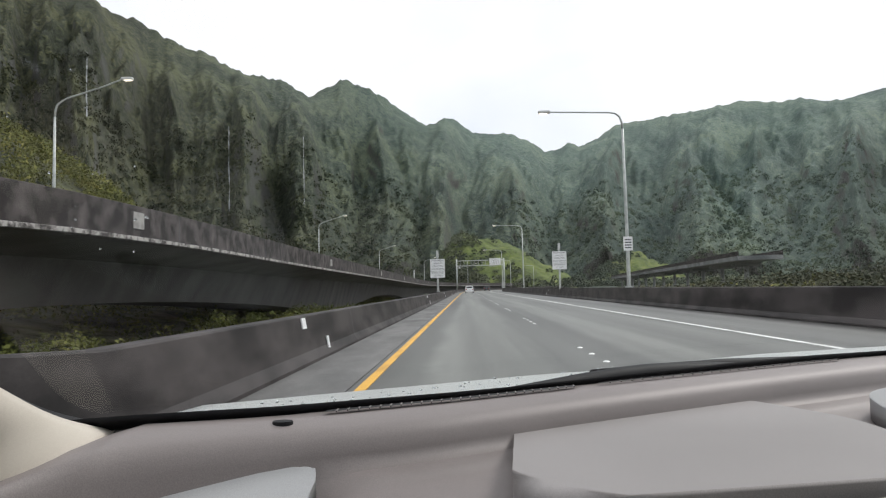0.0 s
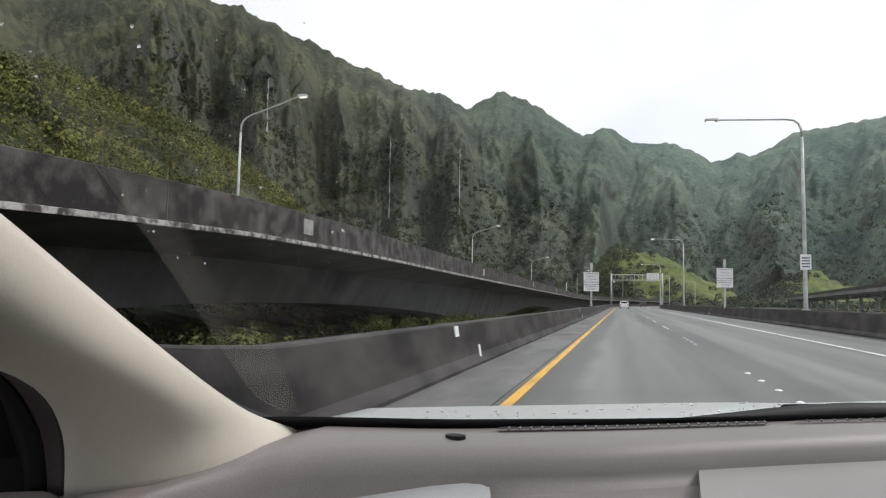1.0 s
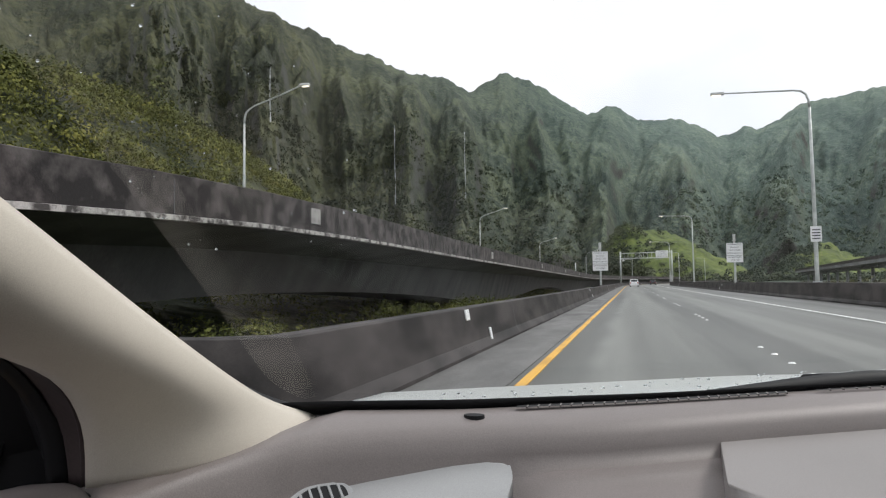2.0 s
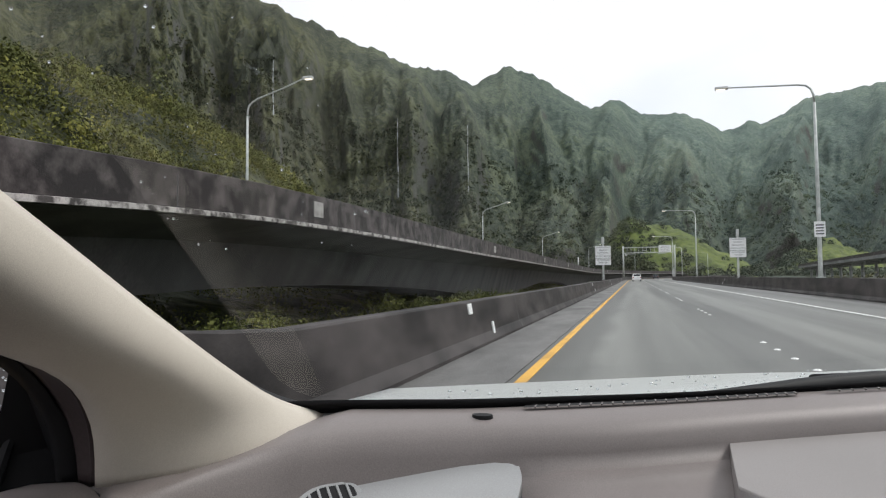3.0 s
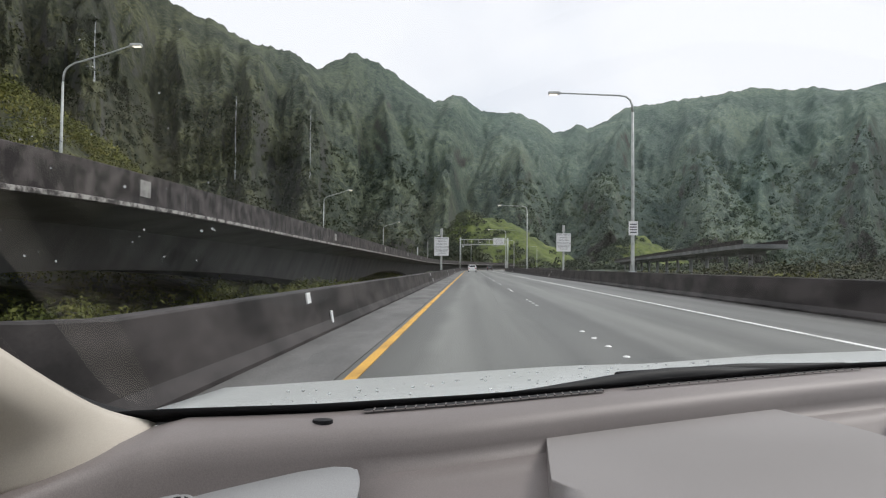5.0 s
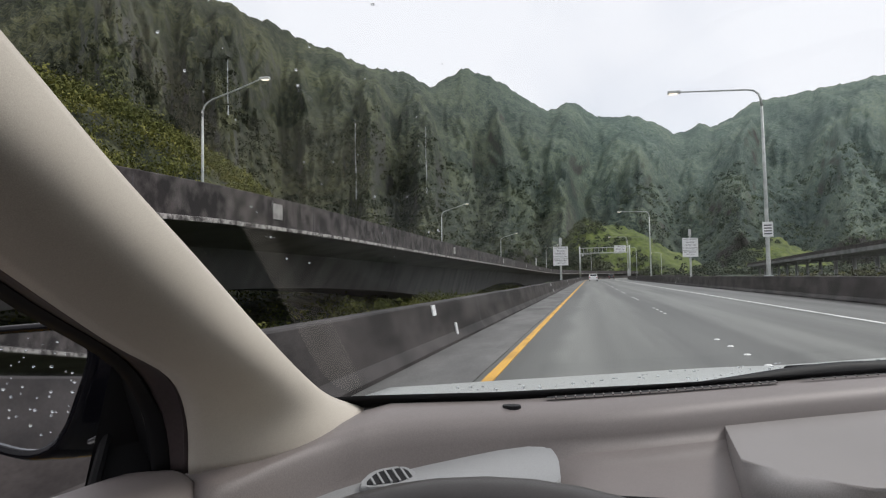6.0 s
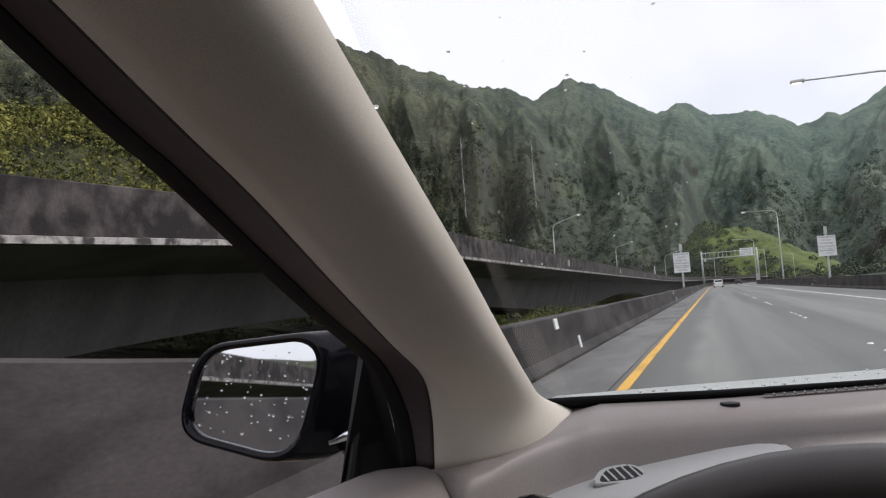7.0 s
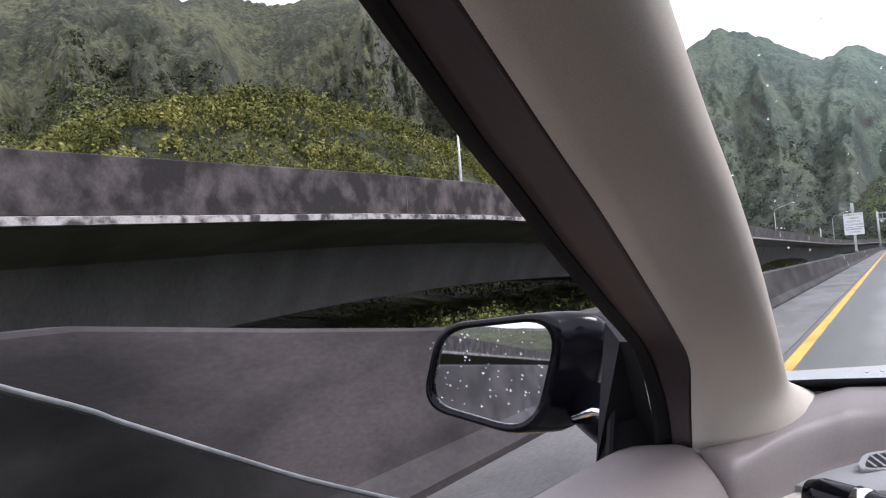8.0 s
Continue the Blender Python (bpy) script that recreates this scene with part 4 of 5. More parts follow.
def slab(outline, z_top, thick, bevel, tilt=0.0, seg=3, lean=0.0):
    """A flat piece with rounded edges over an outline; tilt: rise of its top for each metre ahead; lean: fall for each metre to the left of its end."""
    reach = max(x for x, y in outline)
    bm = bmesh.new()
    top = [bm.verts.new((x, y, z_top + tilt * y + lean * (x - reach))) for x, y in outline]
    low = [bm.verts.new((x, y, z_top + tilt * y + lean * (x - reach) - thick)) for x, y in outline]
    bm.faces.new(top)
    bm.faces.new(low[::-1])
    n = len(outline)
    for k in range(n):
        bm.faces.new((top[k], low[k], low[(k + 1) % n], top[(k + 1) % n]))
    edges = [e for e in bm.edges if all(v in top for v in e.verts)]
    bmesh.ops.bevel(bm, geom=edges, offset=bevel, segments=seg, affect="EDGES", profile=0.6)
    return bm


def crisp(ob):
    """Shades flat faces flat and rounded edges round."""
    w = ob.modifiers.new("normals", "WEIGHTED_NORMAL")
    w.keep_sharp, w.weight = True, 80
    return ob


def rounded(outline, n=6):
    """The outline with its corners cut to curves."""
    out = []
    k = len(outline)
    for i in range(k):
        a, b, c = (Vector(outline[(i + d) % k]) for d in (-1, 0, 1))
        r = min((a - b).length, (c - b).length) * 0.35
        p, q = b + (a - b).normalized() * r, b + (c - b).normalized() * r
        out += [tuple(p * (1 - t) ** 2 + b * 2 * t * (1 - t) + q * t * t) for t in (j / n for j in range(n + 1))]
    return out


GLASS_BASE = [(-0.80, 0.47), (-0.72, 0.55), (-0.657, 0.595), (-0.48, 0.637), (-0.30, 0.722), (-0.07, 0.85), (0.24, 1.01), (0.45, 1.10), (0.75, 1.12), (1.0, 0.95), (1.1, 0.80)]
PAD_REAR = [(-0.80, 0.388), (-0.722, 0.388), (-0.706, 0.366), (-0.692, 0.342), (-0.680, 0.342), (-0.668, 0.354), (-0.655, 0.395), (-0.640, 0.432), (-0.620, 0.472), (-0.575, 0.515), (-0.465, 0.562), (-0.42, 0.574), (-0.35, 0.597), (-0.16, 0.71), (0.06, 0.83), (0.40, 1.0), (0.75, 1.02), (1.1, 0.70)]
rows = []
for x in [-0.80 + 0.02 * i for i in range(6)] + [-0.69 + 0.005 * i for i in range(26)] + [-0.56 + 0.02 * i for i in range(84)]:
    g, r = smooth_along(GLASS_BASE, x, 0.03), smooth_along(PAD_REAR, x, 0.012 + 0.038 * min(1.0, max(0.0, (x + 0.60) / 0.10)))
    up = 0.017 * min(1.0, max(0.0, (x + 0.44) / 0.06))
    low = 0.0172 * min(1.0, max(0.0, (-0.60 - x) / 0.07))
    rows.append([(px, py, pz - low) for px, py, pz in [(x, g + 0.04, 1.020), (x, g, 1.049), (x, g - 0.01, 1.051), (x, (g + r) / 2, 1.051), (x, r + 0.018, 1.046), (x, r + 0.008, 1.042), (x, r, 1.034), (x, r - 0.006, 1.022), (x, r - 0.012, 1.004), (x, r - 0.018, 0.992 + up), (x, r - 0.03, 0.984 + up), (x, r - 0.05, 0.980 + up), (x, r - 0.25, 0.950 + up), (x, r - 0.30, 0.925 + up), (x, r - 0.33, 0.88), (x, r - 0.34, 0.55)]])
dash = grid_surface("dashboard", rows, M_DASH, car, "taupe grained plastic dashboard", thickness=0.008)
part("lid", slab(rounded([(-0.247, 0.43), (-0.226, 0.69), (-0.17, 0.742), (0.075, 0.868), (0.10, 0.84), (0.16, 0.72), (0.16, 0.50)], 5), 1.021, 0.10, 0.022, 0.0, 6), M_LID, dash, "raised warm grey centre lid", smooth=True)
part("binnacle", slab(rounded([(-0.66, 0.43), (-0.60, 0.496), (-0.50, 0.545), (-0.42, 0.556), (-0.406, 0.50), (-0.399, 0.405), (-0.53, 0.400), (-0.60, 0.40)], 5), 1.012, 0.018, 0.006, 0.02, 4, 0.13), M_PAD, dash, "pale grey instrument hood", smooth=True)
part("side_pad", slab(rounded([(0.26, 0.875), (0.50, 1.01), (0.80, 1.0), (0.80, 0.72), (0.205, 0.71)], 5), 1.016, 0.03, 0.010, 0.01, 4), M_PAD, dash, "pale grey passenger-side pad", smooth=True)
part("cream_strip", slab([(-0.25, 0.385), (-0.24, 0.422), (-0.05, 0.442), (0.14, 0.485), (0.30, 0.56), (0.50, 0.66), (0.52, 0.60), (0.32, 0.50), (0.15, 0.43), (-0.04, 0.395)], 1.010, 0.04, 0.008), M_CREAM, dash, "cream plastic trim strip", smooth=True)
part("lower_panel", slab(rounded([(-0.69, 0.28), (-0.668, 0.470), (-0.545, 0.470), (-0.54, 0.30)], 4), 0.984, 0.05, 0.012), M_CREAM, dash, "cream lower side panel", smooth=True)

# windscreen demister slots with their ribs
for name, x0, x1, width in (("demister_slot", -0.425, -0.145, 0.012), ("demister_slot", -0.11, 0.30, 0.007)):
    bm, ribs = bmesh.new(), bmesh.new()
    n = 26
    prev = None
    for k in range(n + 1):
        x = x0 + (x1 - x0) * k / n
        y = smooth_along(GLASS_BASE, x, 0.03) - 0.030
        cur = [bm.verts.new((x, y + width / 2, 1.0545)), bm.verts.new((x, y - width / 2, 1.0545))]
        if prev:
            bm.faces.new((prev[0], prev[1], cur[1], cur[0]))
            box(x - 0.0008, x + 0.0008, y - width / 2, y + width / 2, 1.053, 1.0549, 0, ribs)
        prev = cur
    slot = part(name, bm, M_BLACK, dash)
    part("rib", ribs, M_DASH, slot)
bm = tube([(-0.461, 0.597, 1.045), (-0.461, 0.597, 1.0518)], [0.0115, 0.010], 20)
for v in bm.verts:
    v.co.y = 0.597 + (v.co.y - 0.597) * 0.75
part("light_sensor", bm, M_BLACK, dash, "small dark oval light sensor")

# side vent with louvres, in the binnacle's outer end
VENT = Matrix.Translation((-0.567, 0.474, 1.0005)) @ Matrix.Rotation(radians(36), 4, "Z") @ Matrix.Rotation(radians(14), 4, "X") @ Matrix.Scale(0.86, 4)
bm = slab(rounded([(-0.042, -0.012), (-0.012, 0.020), (0.032, 0.022), (0.034, -0.020)], 6), 0.004, 0.016, 0.0035)
bm.transform(VENT)
vent = part("side_vent", bm, M_PAD, dash, "pale oval side demister vent", smooth=True)
bm = slab(rounded([(-0.032, -0.010), (-0.009, 0.014), (0.026, 0.016), (0.027, -0.014)], 6), 0.0048, 0.003, 0.0004)
bm.transform(VENT)
part("vent_opening", bm, M_BLACK, vent)
for k in range(5):
    x = -0.0195 + 0.0098 * k
    bm = box(x - 0.0013, x + 0.0013, -0.0125, (0.002, 0.0115, 0.0145, 0.015, 0.0155)[k], 0.003, 0.0062, 0.0006)
    bm.transform(VENT)
    part("louvre", bm, M_PAD, vent)

# dials under the hood
part("cluster_pod", box(-0.47, -0.25, 0.449, 0.50, 0.84, 0.990, 0.008, seg=3), M_CLUSTER, dash, "dark instrument cluster face")
# added strip that keeps the dial's glow from reflecting in the windscreen
part("cluster_visor", box(-0.465, -0.255, 0.425, 0.452, 0.9885, 0.992, 0.0015), M_CLUSTER, dash, "thin dark shield added over the dial to block its glow")
dial = part("dial", tube([(-0.378, 0.450, 0.935), (-0.378, 0.442, 0.938)], 0.048, 40), M_DIAL, dash, "black dial with lit orange ring")
to_face = Matrix.Translation((-0.378, 0.4413, 0.9382)) @ Matrix.Rotation(radians(70), 4, "X") @ Matrix.Scale(0.84, 4)
bm = bmesh.new()
for k in range(46):
    a0, a1 = radians(-40 + 260 * k / 46), radians(-40 + 260 * (k + 0.85) / 46)
    q = [bm.verts.new((rr * math.cos(a), rr * math.sin(a), 0.0006)) for a, rr in ((a0, 0.052), (a0, 0.0535), (a1, 0.0535), (a1, 0.052))]
    bm.faces.new(q)
for k in range(14):
    a = radians(-40 + 260 * k / 13)
    c, s_ = math.cos(a), math.sin(a)
    q = [bm.verts.new((rr * c - w * s_, rr * s_ + w * c, 0.0007)) for rr, w in ((0.045, -0.0008), (0.051, -0.0008), (0.051, 0.0008), (0.045, 0.0008))]
    bm.faces.new(q)
bm.transform(to_face)
part("lit_ring", bm, M_ORANGE, dial)
for word, ang in (("40", 170), ("60", 138), ("80", 106), ("100", 74), ("120", 42), ("140", 10)):
    t = text_mesh("numeral", word, 0.013, M_ORANGE, dial, (0, 0, 0))
    t.matrix_basis = to_face @ Matrix.Translation((0.037 * math.cos(radians(ang)), 0.037 * math.sin(radians(ang)), 0.001))
part("chrome_surround", tube([(-0.330, 0.440, 0.988), (-0.300, 0.442, 0.980), (-0.272, 0.442, 0.966)], 0.004, 10), M_CHROME, dial)

# steering wheel
TILT = Matrix.Translation((-0.415, 0.020, 0.924)) @ Matrix.Rotation(radians(-12), 4, "Z") @ Matrix.Rotation(radians(64), 4, "X")
wheel = new("steering_wheel")
wheel.parent = car
bm = bmesh.new()
rings = []
for k in range(72):
    a = 2 * math.pi * k / 72
    c = Vector((math.cos(a), math.sin(a), 0))
    rings.append([bm.verts.new(c * (0.1980 + 0.0145 * math.cos(b)) + Vector((0, 0, 0.0165 * math.sin(b)))) for b in (2 * math.pi * j / 14 for j in range(14))])
for k in range(72):
    for j in range(14):
        bm.faces.new((rings[k][j], rings[(k + 1) % 72][j], rings[(k + 1) % 72][(j + 1) % 14], rings[k][(j + 1) % 14]))
bm.transform(TILT)
part("rim", bm, M_LEATHER, wheel, "dark leather steering wheel rim", smooth=True)
bm = box(-0.07, 0.07, -0.06, 0.05, -0.045, -0.01, 0.02, seg=3)
bm.transform(TILT)
part("hub", bm, M_LEATHER, wheel, smooth=True)
for a in (0, 180, 270):
    bm = tube([Matrix.Rotation(radians(a), 4, "Z") @ Vector((0.05, 0, -0.03)), Matrix.Rotation(radians(a), 4, "Z") @ Vector((0.199, 0, -0.004))], 0.013, 10)
    bm.transform(TILT)
    part("spoke", bm, M_LEATHER, wheel, smooth=True)
stalk = part("column_stalk", tube([(-0.50, 0.235, 1.004), (-0.53, 0.250, 1.018), (-0.575, 0.272, 1.022), (-0.602, 0.284, 1.023), (-0.612, 0.288, 1.023)], [0.009, 0.011, 0.0145, 0.015, 0.012], 18), M_GLOSS, car, "dark control stalk with a chrome band", smooth=True)
part("chrome_band", tube([(-0.572, 0.2705, 1.0218), (-0.580, 0.2745, 1.0222)], [0.0152, 0.0156], 18), M_CHROME, stalk, smooth=True)

# bonnet, cowl and wiper beyond the glass
CREST = [(-0.82, 0.82), (-0.77, 0.85), (-0.372, 1.066), (-0.045, 1.30), (0.359, 1.44), (0.818, 1.60), (1.1, 1.6)]
rows = []
for i in range(49):
    x = -0.80 + 0.04 * i
    g, c = along(GLASS_BASE, max(x, -0.78)), smooth_along(CREST, x, 0.1)
    dip = 0.024 * min(1.0, max(0.0, (0.40 - x) / 0.7))
    nose = 2.02 - 0.30 * ((x - 0.16) / 0.96) ** 2
    rows.append([(x, g + 0.07, 1.000 - dip), (x, g + 0.5 * (c - g), 1.008 - dip), (x, c, 1.010 - dip), (x, c + 0.10, 1.000 - dip), (x, 0.6 * (c + 0.1) + 0.4 * nose, 0.955), (x, nose - 0.05, 0.84), (x, nose, 0.76), (x, nose + 0.02, 0.62)])
bonnet = grid_surface("bonnet", rows, M_BONNET, car, "wet silver-white bonnet", thickness=0.006)
rows = []
for i in range(60):
    x = -0.74 + 0.03 * i
    g = smooth_along(GLASS_BASE, x, 0.03)
    rows.append([(x, g + 0.002, 1.046), (x, g - 0.003, 1.0520), (x, g - 0.007, 1.0555), (x, g - 0.010, 1.0585 + 0.0012 * math.sin(9 * x)), (x, g + 0.03, 1.036)])
grid_surface("windscreen_frit", rows, M_BLACK, car, "black band along the foot of the windscreen", thickness=0.002)
wiper = part("wiper", tube([(x, smooth_along(GLASS_BASE, x, 0.05) + 0.05, 1.035 + 0.012 * math.exp(-((x + 0.02) / 0.18) ** 2)) for x in [-0.52 + 0.05 * k for k in range(24)]], [0.006 + 0.009 * math.exp(-((k - 10) / 5) ** 2) for k in range(24)], 8), M_BLACK, car, "black windscreen wiper parked at the glass", smooth=True)
part("wiper_arm", tube([(-0.1, 0.90, 1.052), (0.12, 1.02, 1.048), (0.34, 1.12, 1.036)], [0.007, 0.009, 0.012], 8), M_BLACK, wiper, smooth=True)

# windscreen pillar
INNER = spline([(-0.637, 0.604, 1.041), (-0.659, 0.553, 1.063), (-0.657, 0.476, 1.098), (-0.648, 0.365, 1.154), (-0.640, 0.263, 1.209), (-0.636, 0.174, 1.259), (-0.637, 0.096, 1.312), (-0.628, -0.119, 1.440), (-0.601, -0.434, 1.597)], 4)
OUTER = spline([(-0.720, 0.381, 1.028), (-0.714, 0.370, 1.080), (-0.701, 0.328, 1.122), (-0.688, 0.243, 1.158), (-0.683, 0.158, 1.203), (-0.681, 0.081, 1.247), (-0.678, 0.006, 1.283), (-0.666, -0.220, 1.396), (-0.636, -0.530, 1.540)], 4)
SEAL = spline([(-0.743, 0.388, 1.026), (-0.742, 0.374, 1.083), (-0.739, 0.328, 1.135), (-0.735, 0.230, 1.186), (-0.736, 0.154, 1.231), (-0.732, 0.084, 1.269), (-0.723, 0.016, 1.297), (-0.690, -0.217, 1.406), (-0.640, -0.535, 1.543)], 4)
FRAME = [v + Vector((-0.012, -0.006, -0.003)) for v in SEAL]


def strip(a_curve, b_curve, bulge, n=12, power=0.8):
    return [[a + (b - a) * t + Vector(bulge) * (math.sin(math.pi * t) ** power if 0 < t < 1 else 0) for t in (k / n for k in range(n + 1))] for a, b in zip(a_curve, b_curve)]


pillar = grid_surface("a_pillar", strip(INNER, OUTER, (0.034, -0.022, -0.004)), M_TRIM, car, "beige cloth-covered windscreen pillar trim", thickness=0.004)
grid_surface("door_seal", strip(OUTER, SEAL, (0.006, 0, 0), 6), M_SEAL, car, "dark brown rubber door seal", thickness=0.004)
grid_surface("window_frame", strip(SEAL, FRAME, (0.004, 0, 0.004), 5), M_BLACK, car, "black side window frame", thickness=0.006)
grid_surface("pillar_edge", [[v, v + Vector((-0.006, 0.006, 0.0015)), v + Vector((-0.03, 0.03, 0.006))] for v in INNER], M_BLACK, pillar, "black glass edge band", thickness=0.001)

# windscreen pane
rows = []
for k in range(7):
    v = k / 6
    rows.append([(x * (1 - 0.14 * v) + 0.028 * v, smooth_along(GLASS_BASE, x, 0.03) + 0.012 - v * 0.98, 1.050 + v * 0.57 + 0.03 * math.sin(math.pi * v)) for x in [-0.70 + 0.09 * j for j in range(21)]])
pane = grid_surface("windscreen", rows, M_GLASS, car, "clear windscreen with a few rain drops")
pane.visible_shadow = False

# driver's door: sill, belt line, window, panel
SILL = [(v.x, v.z) for v in spline([(-0.797, 0, 1.004), (-0.785, 0, 1.014), (-0.742, 0, 1.020), (-0.715, 0, 1.020), (-0.692, 0, 1.013), (-0.676, 0, 0.994), (-0.668, 0, 0.965), (-0.668, 0, 0.93)], 4)]
rise = lambda y: 0.007 + 0.019 * max(0.0, min(1.0, (0.37 - y) / 0.32))
narrow = lambda x, y: x - 0.022 * max(0.0, min(1.0, (y - 0.25) / 0.12)) ** 2 * max(0.0, min(1.0, (x + 0.742) / 0.05))
sill = grid_surface("door_sill", [[(narrow(x, y), y, z + rise(y)) for x, z in SILL] for y in [0.374, 0.37, 0.36, 0.34, 0.31, 0.28, 0.24, 0.18, 0.1, 0.02, -0.05] + [-0.15 - 0.1 * k for k in range(12)]], M_DASH, car, "taupe door top beside the window", thickness=0.004)
part("door_panel", box(-0.735, -0.655, -1.35, 0.05, 0.45, 0.952, 0.02), M_CREAM, sill, "cream lower door panel", smooth=True)
part("door_gap", tube([(narrow(x, 0.374) + 0.002, 0.3775, z + 0.0022) for x, z in SILL if x > -0.76], 0.0042, 8), M_BLACK, sill, "dark gap between door and dashboard")
part("belt_seal", tube([(-0.796, 0.385, 1.009), (-0.796, 0.20, 1.022), (-0.796, 0.05, 1.034), (-0.796, -0.4, 1.036), (-0.796, -1.3, 1.038)], 0.008, 8), M_BLACK, car, "black rubber seal at the window's foot")
EDGE = spline([(-0.797, 0.205, 1.004), (-0.797, 0.10, 1.046), (-0.797, -0.03, 1.104), (-0.797, -0.09, 1.134), (-0.797, -0.14, 1.160), (-0.796, -0.18, 1.180), (-0.788, -0.40, 1.278), (-0.780, -0.70, 1.36), (-0.776, -1.20, 1.38)], 5)
side_glass = grid_surface("side_window", [[(-0.797, v.y, 1.000), tuple((Vector((-0.797, v.y, 1.000)) + v) / 2), tuple(v)] for v in EDGE], M_SIDEGLASS, car, "half-lowered tinted side window pane")
side_glass.visible_shadow = False
part("glass_edge", tube([v + Vector((-0.0018, 0, 0.0008)) for v in EDGE], 0.0014, 8), M_GLASSEDGE, side_glass, "pale ground edge of the glass", smooth=True)
bm = bmesh.new()
front = [bm.verts.new(v) for v in [(-0.792, 0.350, 1.006), (-0.790, 0.405, 1.148), (-0.752, 0.340, 1.134), (-0.754, 0.392, 1.012)]]
back = [bm.verts.new(v.co + Vector((-0.02, 0.012, 0))) for v in front]
bm.faces.new(front)
bm.faces.new(back[::-1])
for k in range(4):
    bm.faces.new((front[k], back[k], back[(k + 1) % 4], front[(k + 1) % 4]))
sail = part("mirror_sail", bm, M_BLACK, car, "black plastic corner panel in the window")
part("window_channel", tube([(-0.792, 0.347, 1.010), (-0.790, 0.402, 1.148)], 0.005, 8), M_BLACK, sail)

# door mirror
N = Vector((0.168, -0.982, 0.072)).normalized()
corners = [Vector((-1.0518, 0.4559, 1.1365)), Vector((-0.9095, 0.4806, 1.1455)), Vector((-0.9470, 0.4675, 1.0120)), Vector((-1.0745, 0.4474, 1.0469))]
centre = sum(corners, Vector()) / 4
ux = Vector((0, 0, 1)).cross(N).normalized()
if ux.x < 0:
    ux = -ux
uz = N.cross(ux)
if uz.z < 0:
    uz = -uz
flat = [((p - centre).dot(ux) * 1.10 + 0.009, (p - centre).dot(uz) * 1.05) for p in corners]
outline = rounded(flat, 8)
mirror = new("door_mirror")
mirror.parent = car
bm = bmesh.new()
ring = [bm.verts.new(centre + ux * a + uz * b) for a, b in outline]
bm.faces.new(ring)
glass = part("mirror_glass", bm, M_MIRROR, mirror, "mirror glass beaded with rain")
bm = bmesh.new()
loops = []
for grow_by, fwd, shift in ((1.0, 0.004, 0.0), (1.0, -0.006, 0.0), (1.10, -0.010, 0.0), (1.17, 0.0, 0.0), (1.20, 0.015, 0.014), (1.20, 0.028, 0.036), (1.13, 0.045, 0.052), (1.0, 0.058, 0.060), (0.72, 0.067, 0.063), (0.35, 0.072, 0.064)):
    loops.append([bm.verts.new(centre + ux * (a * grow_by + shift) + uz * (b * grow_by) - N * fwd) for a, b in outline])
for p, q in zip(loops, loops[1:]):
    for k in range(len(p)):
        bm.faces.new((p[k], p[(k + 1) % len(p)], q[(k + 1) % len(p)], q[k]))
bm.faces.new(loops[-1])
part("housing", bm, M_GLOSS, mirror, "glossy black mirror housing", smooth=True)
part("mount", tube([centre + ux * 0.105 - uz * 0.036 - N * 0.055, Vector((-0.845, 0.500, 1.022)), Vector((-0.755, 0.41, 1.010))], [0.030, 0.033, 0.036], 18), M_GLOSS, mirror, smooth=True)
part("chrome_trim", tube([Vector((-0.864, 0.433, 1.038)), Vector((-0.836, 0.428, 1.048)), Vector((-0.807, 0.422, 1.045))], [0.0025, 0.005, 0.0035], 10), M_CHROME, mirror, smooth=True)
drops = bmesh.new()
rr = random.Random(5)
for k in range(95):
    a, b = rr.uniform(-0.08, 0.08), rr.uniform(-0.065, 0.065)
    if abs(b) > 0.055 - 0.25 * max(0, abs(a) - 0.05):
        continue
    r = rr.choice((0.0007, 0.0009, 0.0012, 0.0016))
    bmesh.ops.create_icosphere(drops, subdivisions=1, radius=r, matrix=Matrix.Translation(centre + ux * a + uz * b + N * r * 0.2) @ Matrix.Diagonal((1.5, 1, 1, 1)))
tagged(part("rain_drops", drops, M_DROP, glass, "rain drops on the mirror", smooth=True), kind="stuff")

# the rest of the cabin, plain, to close it round the camera
grid_surface("roof", [[(x, (smooth_along(GLASS_BASE, (x - 0.028) / 0.86, 0.03) - 0.975) * (1 - k) - 2.4 * k, 1.632 + 0.03 * min(1, 5 * k) - 0.03 * ((x - 0.2) / 0.75) ** 2) for x in [-0.56 + 0.08 * j for j in range(20)]] for k in (0, 0.08, 0.2, 0.5, 0.8, 1.0)], M_HEADLINER, car, "grey cloth headliner", thickness=0.03)
far = part("far_door", box(1.03, 1.12, -1.35, 0.7, 0.4, 1.04, 0.02), M_DASH, car, "taupe far-side door", smooth=True)
for y in (-0.75, -1.7):
    part("pillar", box(0.95, 1.02, y - 0.09, y + 0.09, 1.0, 1.66, 0.02), M_TRIM, car)
    part("pillar", box(-0.70, -0.62, y - 0.16, y + 0.06, 1.0, 1.66, 0.02), M_TRIM, car)
part("rear_bulkhead", box(-0.72, 1.1, -2.45, -2.38, 0.4, 1.30, 0.02), M_DASH, car, "plain rear cabin wall")
part("seat_back", box(-0.70, -0.10, -1.05, -0.90, 0.45, 1.20, 0.06, seg=3), M_SEAL, car, "dark front seat back", smooth=True)
part("seat_back", box(0.32, 0.92, -1.05, -0.90, 0.45, 1.20, 0.06, seg=3), M_SEAL, car, "dark front seat back", smooth=True)
part("cabin_floor", box(-0.72, 1.1, -2.4, 0.7, 0.30, 0.36), M_SEAL, car, "dark cabin floor")

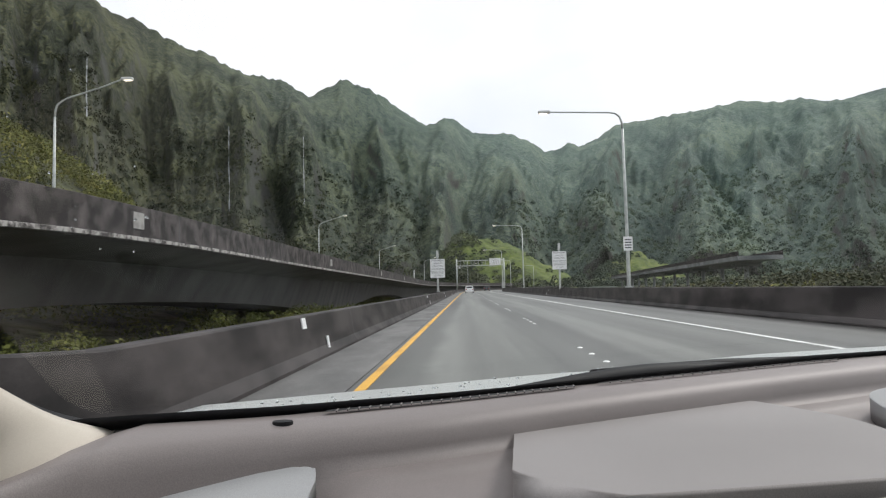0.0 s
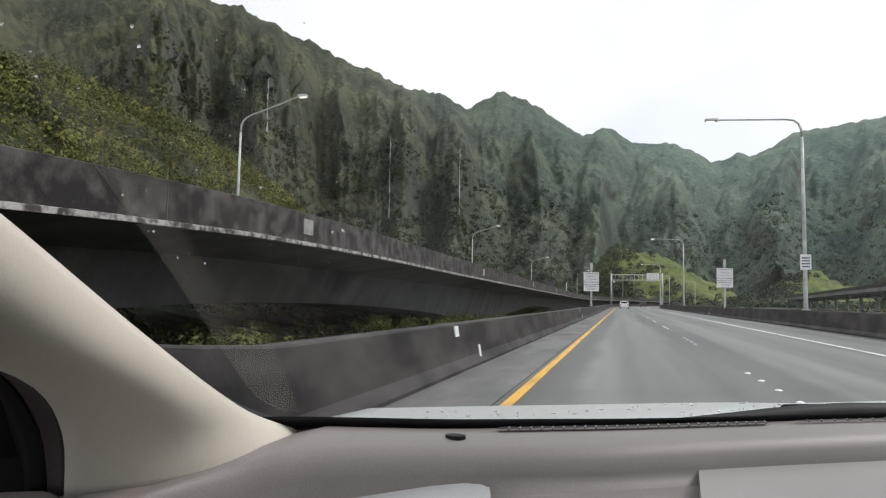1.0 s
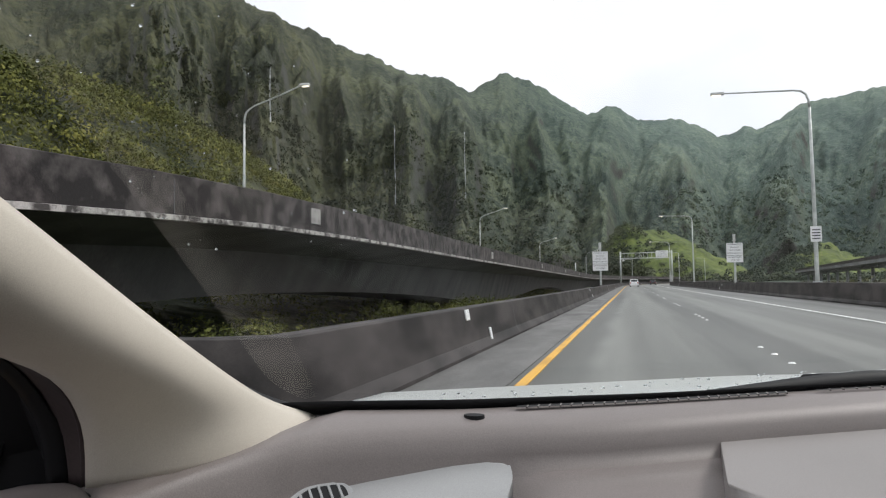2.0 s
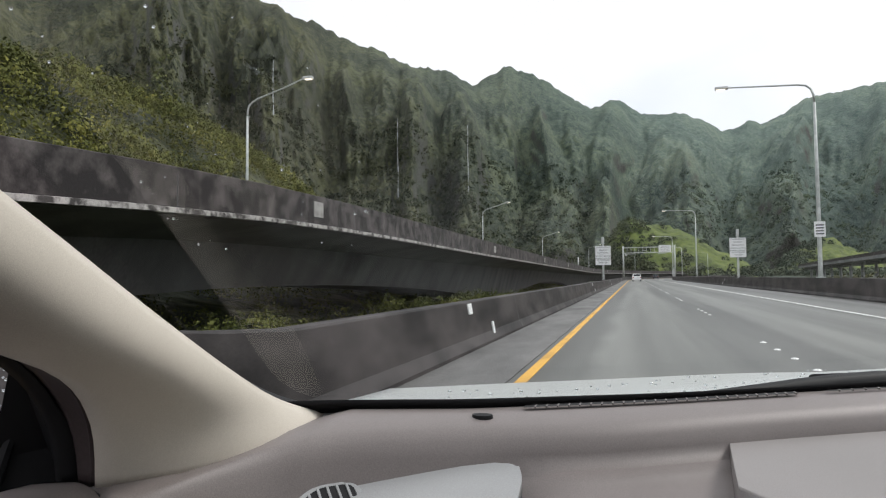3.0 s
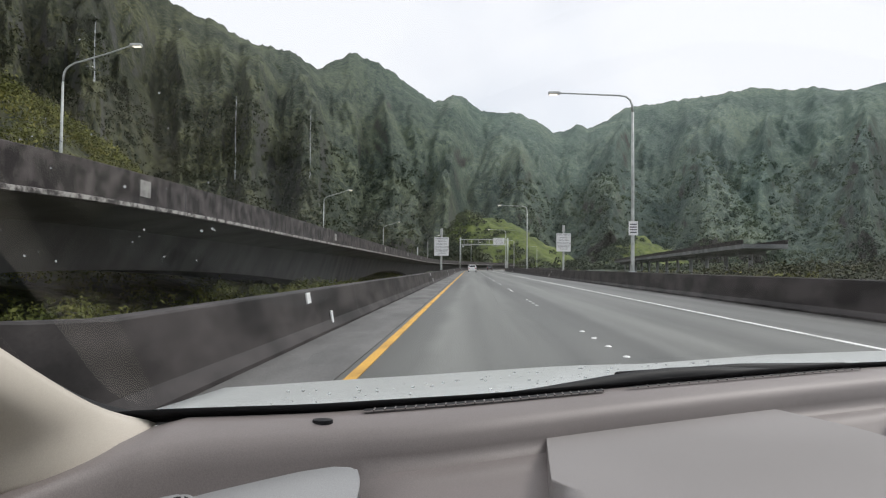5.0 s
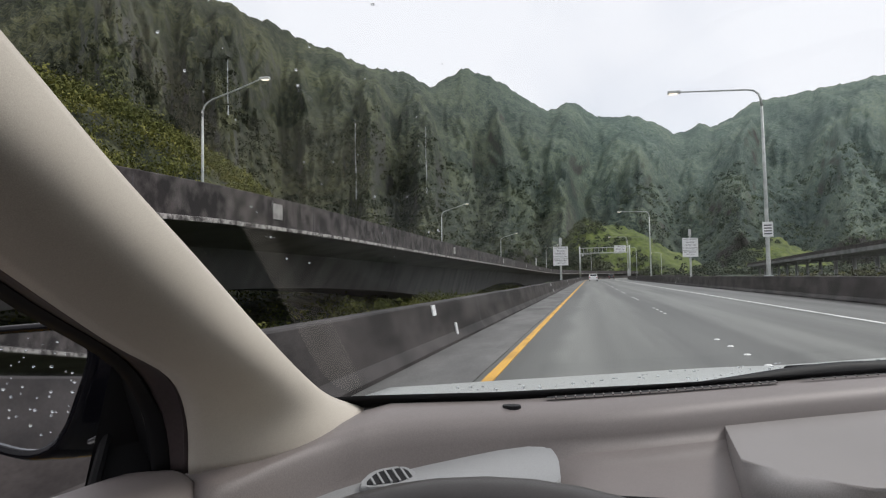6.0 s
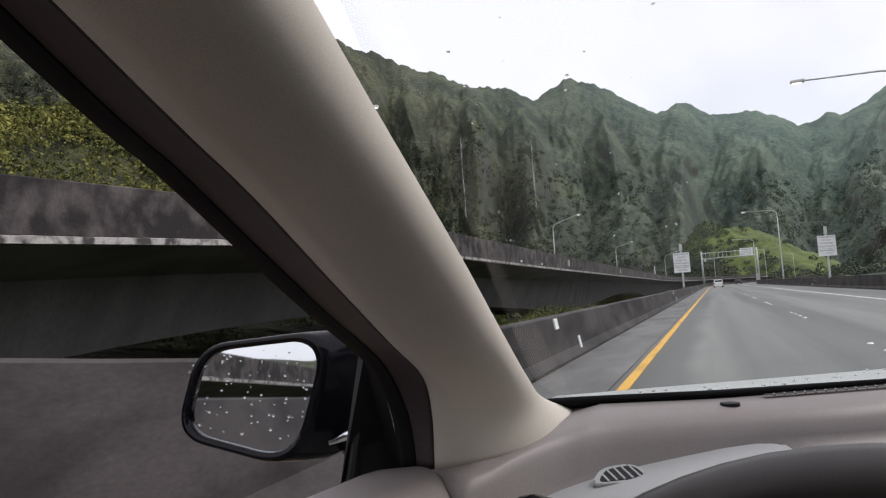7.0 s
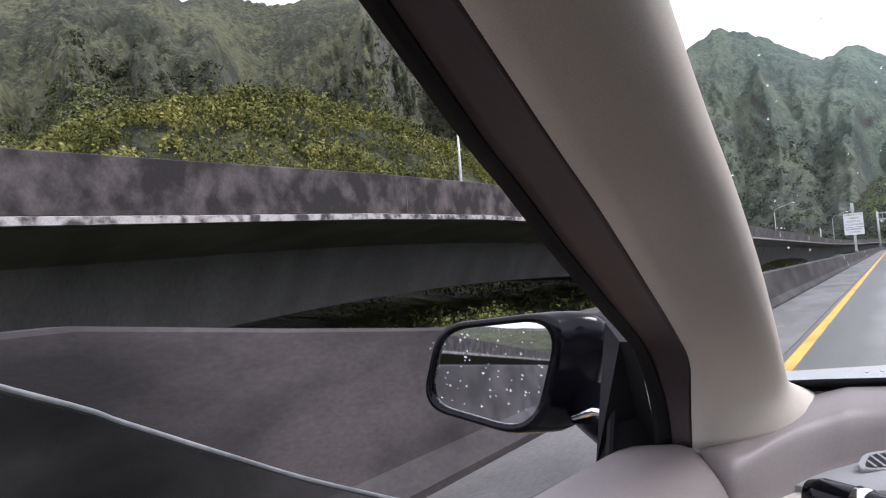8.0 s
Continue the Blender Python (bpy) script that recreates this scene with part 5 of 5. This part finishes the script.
# unseen tinted panes that close the far side and rear, added to darken the cabin
grid_surface("far_window", [[(1.07, y, 1.03), (1.045, y, 1.33), (0.99, y, 1.635)] for y in (0.62, 0.1, -0.75, -1.6, -2.4)], M_SIDEGLASS, car, "unseen tinted far-side window panes that dim the cabin")
grid_surface("rear_window", [[(x, -2.43, 1.29), (x, -2.41, 1.47), (x, -2.39, 1.64)] for x in (-0.66, 0.2, 1.04)], M_SIDEGLASS, car, "unseen tinted rear window pane that dims the cabin")
grid_surface("rear_side_window", [[(-0.735, y, 1.03), (-0.70, y, 1.35), (-0.60, y, 1.62)] for y in (-0.98, -1.5, -2.4)], M_SIDEGLASS, car, "unseen tinted rear side window pane that dims the cabin")

# plain outer skins and wheels
for x0, x1 in ((-0.795, -0.76), (1.125, 1.16)):
    part("body_side", box(x0, x1, -2.45, 0.78, 0.24, 0.985, 0.02, seg=3), M_BONNET, car, "plain silver-white body side", smooth=True)
    part("wing", box(x0, x1, 0.785, 1.70, 0.30, 0.84, 0.02, seg=3), M_BONNET, car, "plain silver-white front wing", smooth=True)
for x, side in ((-0.70, -1), (1.07, 1)):
    for y in (1.28, -1.60):
        w = part("wheel", tube([(x - 0.10 * side, y, 0.32), (x - 0.07 * side, y, 0.32), (x + 0.07 * side, y, 0.32), (x + 0.09 * side, y, 0.32)], [0.29, 0.32, 0.32, 0.30], 32), M_BLACK, car, "black rubber tyre on an alloy rim", smooth=True)
        part("rim", tube([(x + 0.085 * side, y, 0.32), (x + 0.096 * side, y, 0.32)], [0.215, 0.20], 28), M_SIGNBACK, w, "dull alloy rim")

for ob in [o for o in car.children_recursive if o.name.split(".")[0] in ("lid", "binnacle", "side_pad", "cream_strip", "lower_panel", "side_vent", "door_panel", "far_door", "seat_back", "body_side", "wing")]:
    crisp(ob)

# rain drops on the windscreen
drops = bmesh.new()
for k in range(48):
    x, v = -0.655 + 0.16 * rr.random() ** 1.6, rr.uniform(0.24, 0.50)
    at = Vector((x * (1 - 0.14 * v) + 0.028 * v, smooth_along(GLASS_BASE, x, 0.03) + 0.012 - v * 0.98, 1.050 + v * 0.57 + 0.03 * math.sin(math.pi * v)))
    r = rr.choice((0.0004, 0.0005, 0.0006, 0.0009))
    bmesh.ops.create_icosphere(drops, subdivisions=1, radius=r, matrix=Matrix.Translation(at + Vector((0, 0.001, 0.001))) @ Matrix.Diagonal((1.4, 1, 1, 1)))
tagged(part("rain_drops", drops, M_DROP, pane, "scattered rain drops on the glass", smooth=True), kind="stuff")

beads = bmesh.new()
for k in range(230):
    x = rr.uniform(-0.6, 0.75)
    g, c = along(GLASS_BASE, x), smooth_along(CREST, x, 0.1)
    r = rr.choice((0.0010, 0.0014, 0.0019, 0.0026))
    bmesh.ops.create_icosphere(beads, subdivisions=1, radius=r, matrix=Matrix.Translation((x, g + (c + 0.03 - g) * rr.uniform(0.35, 1.0), 1.0095)) @ Matrix.Diagonal((1.4, 1.4, 0.9, 1)))
tagged(part("water_beads", beads, M_DROP, bonnet, "water beads on the wet bonnet", smooth=True), kind="stuff")
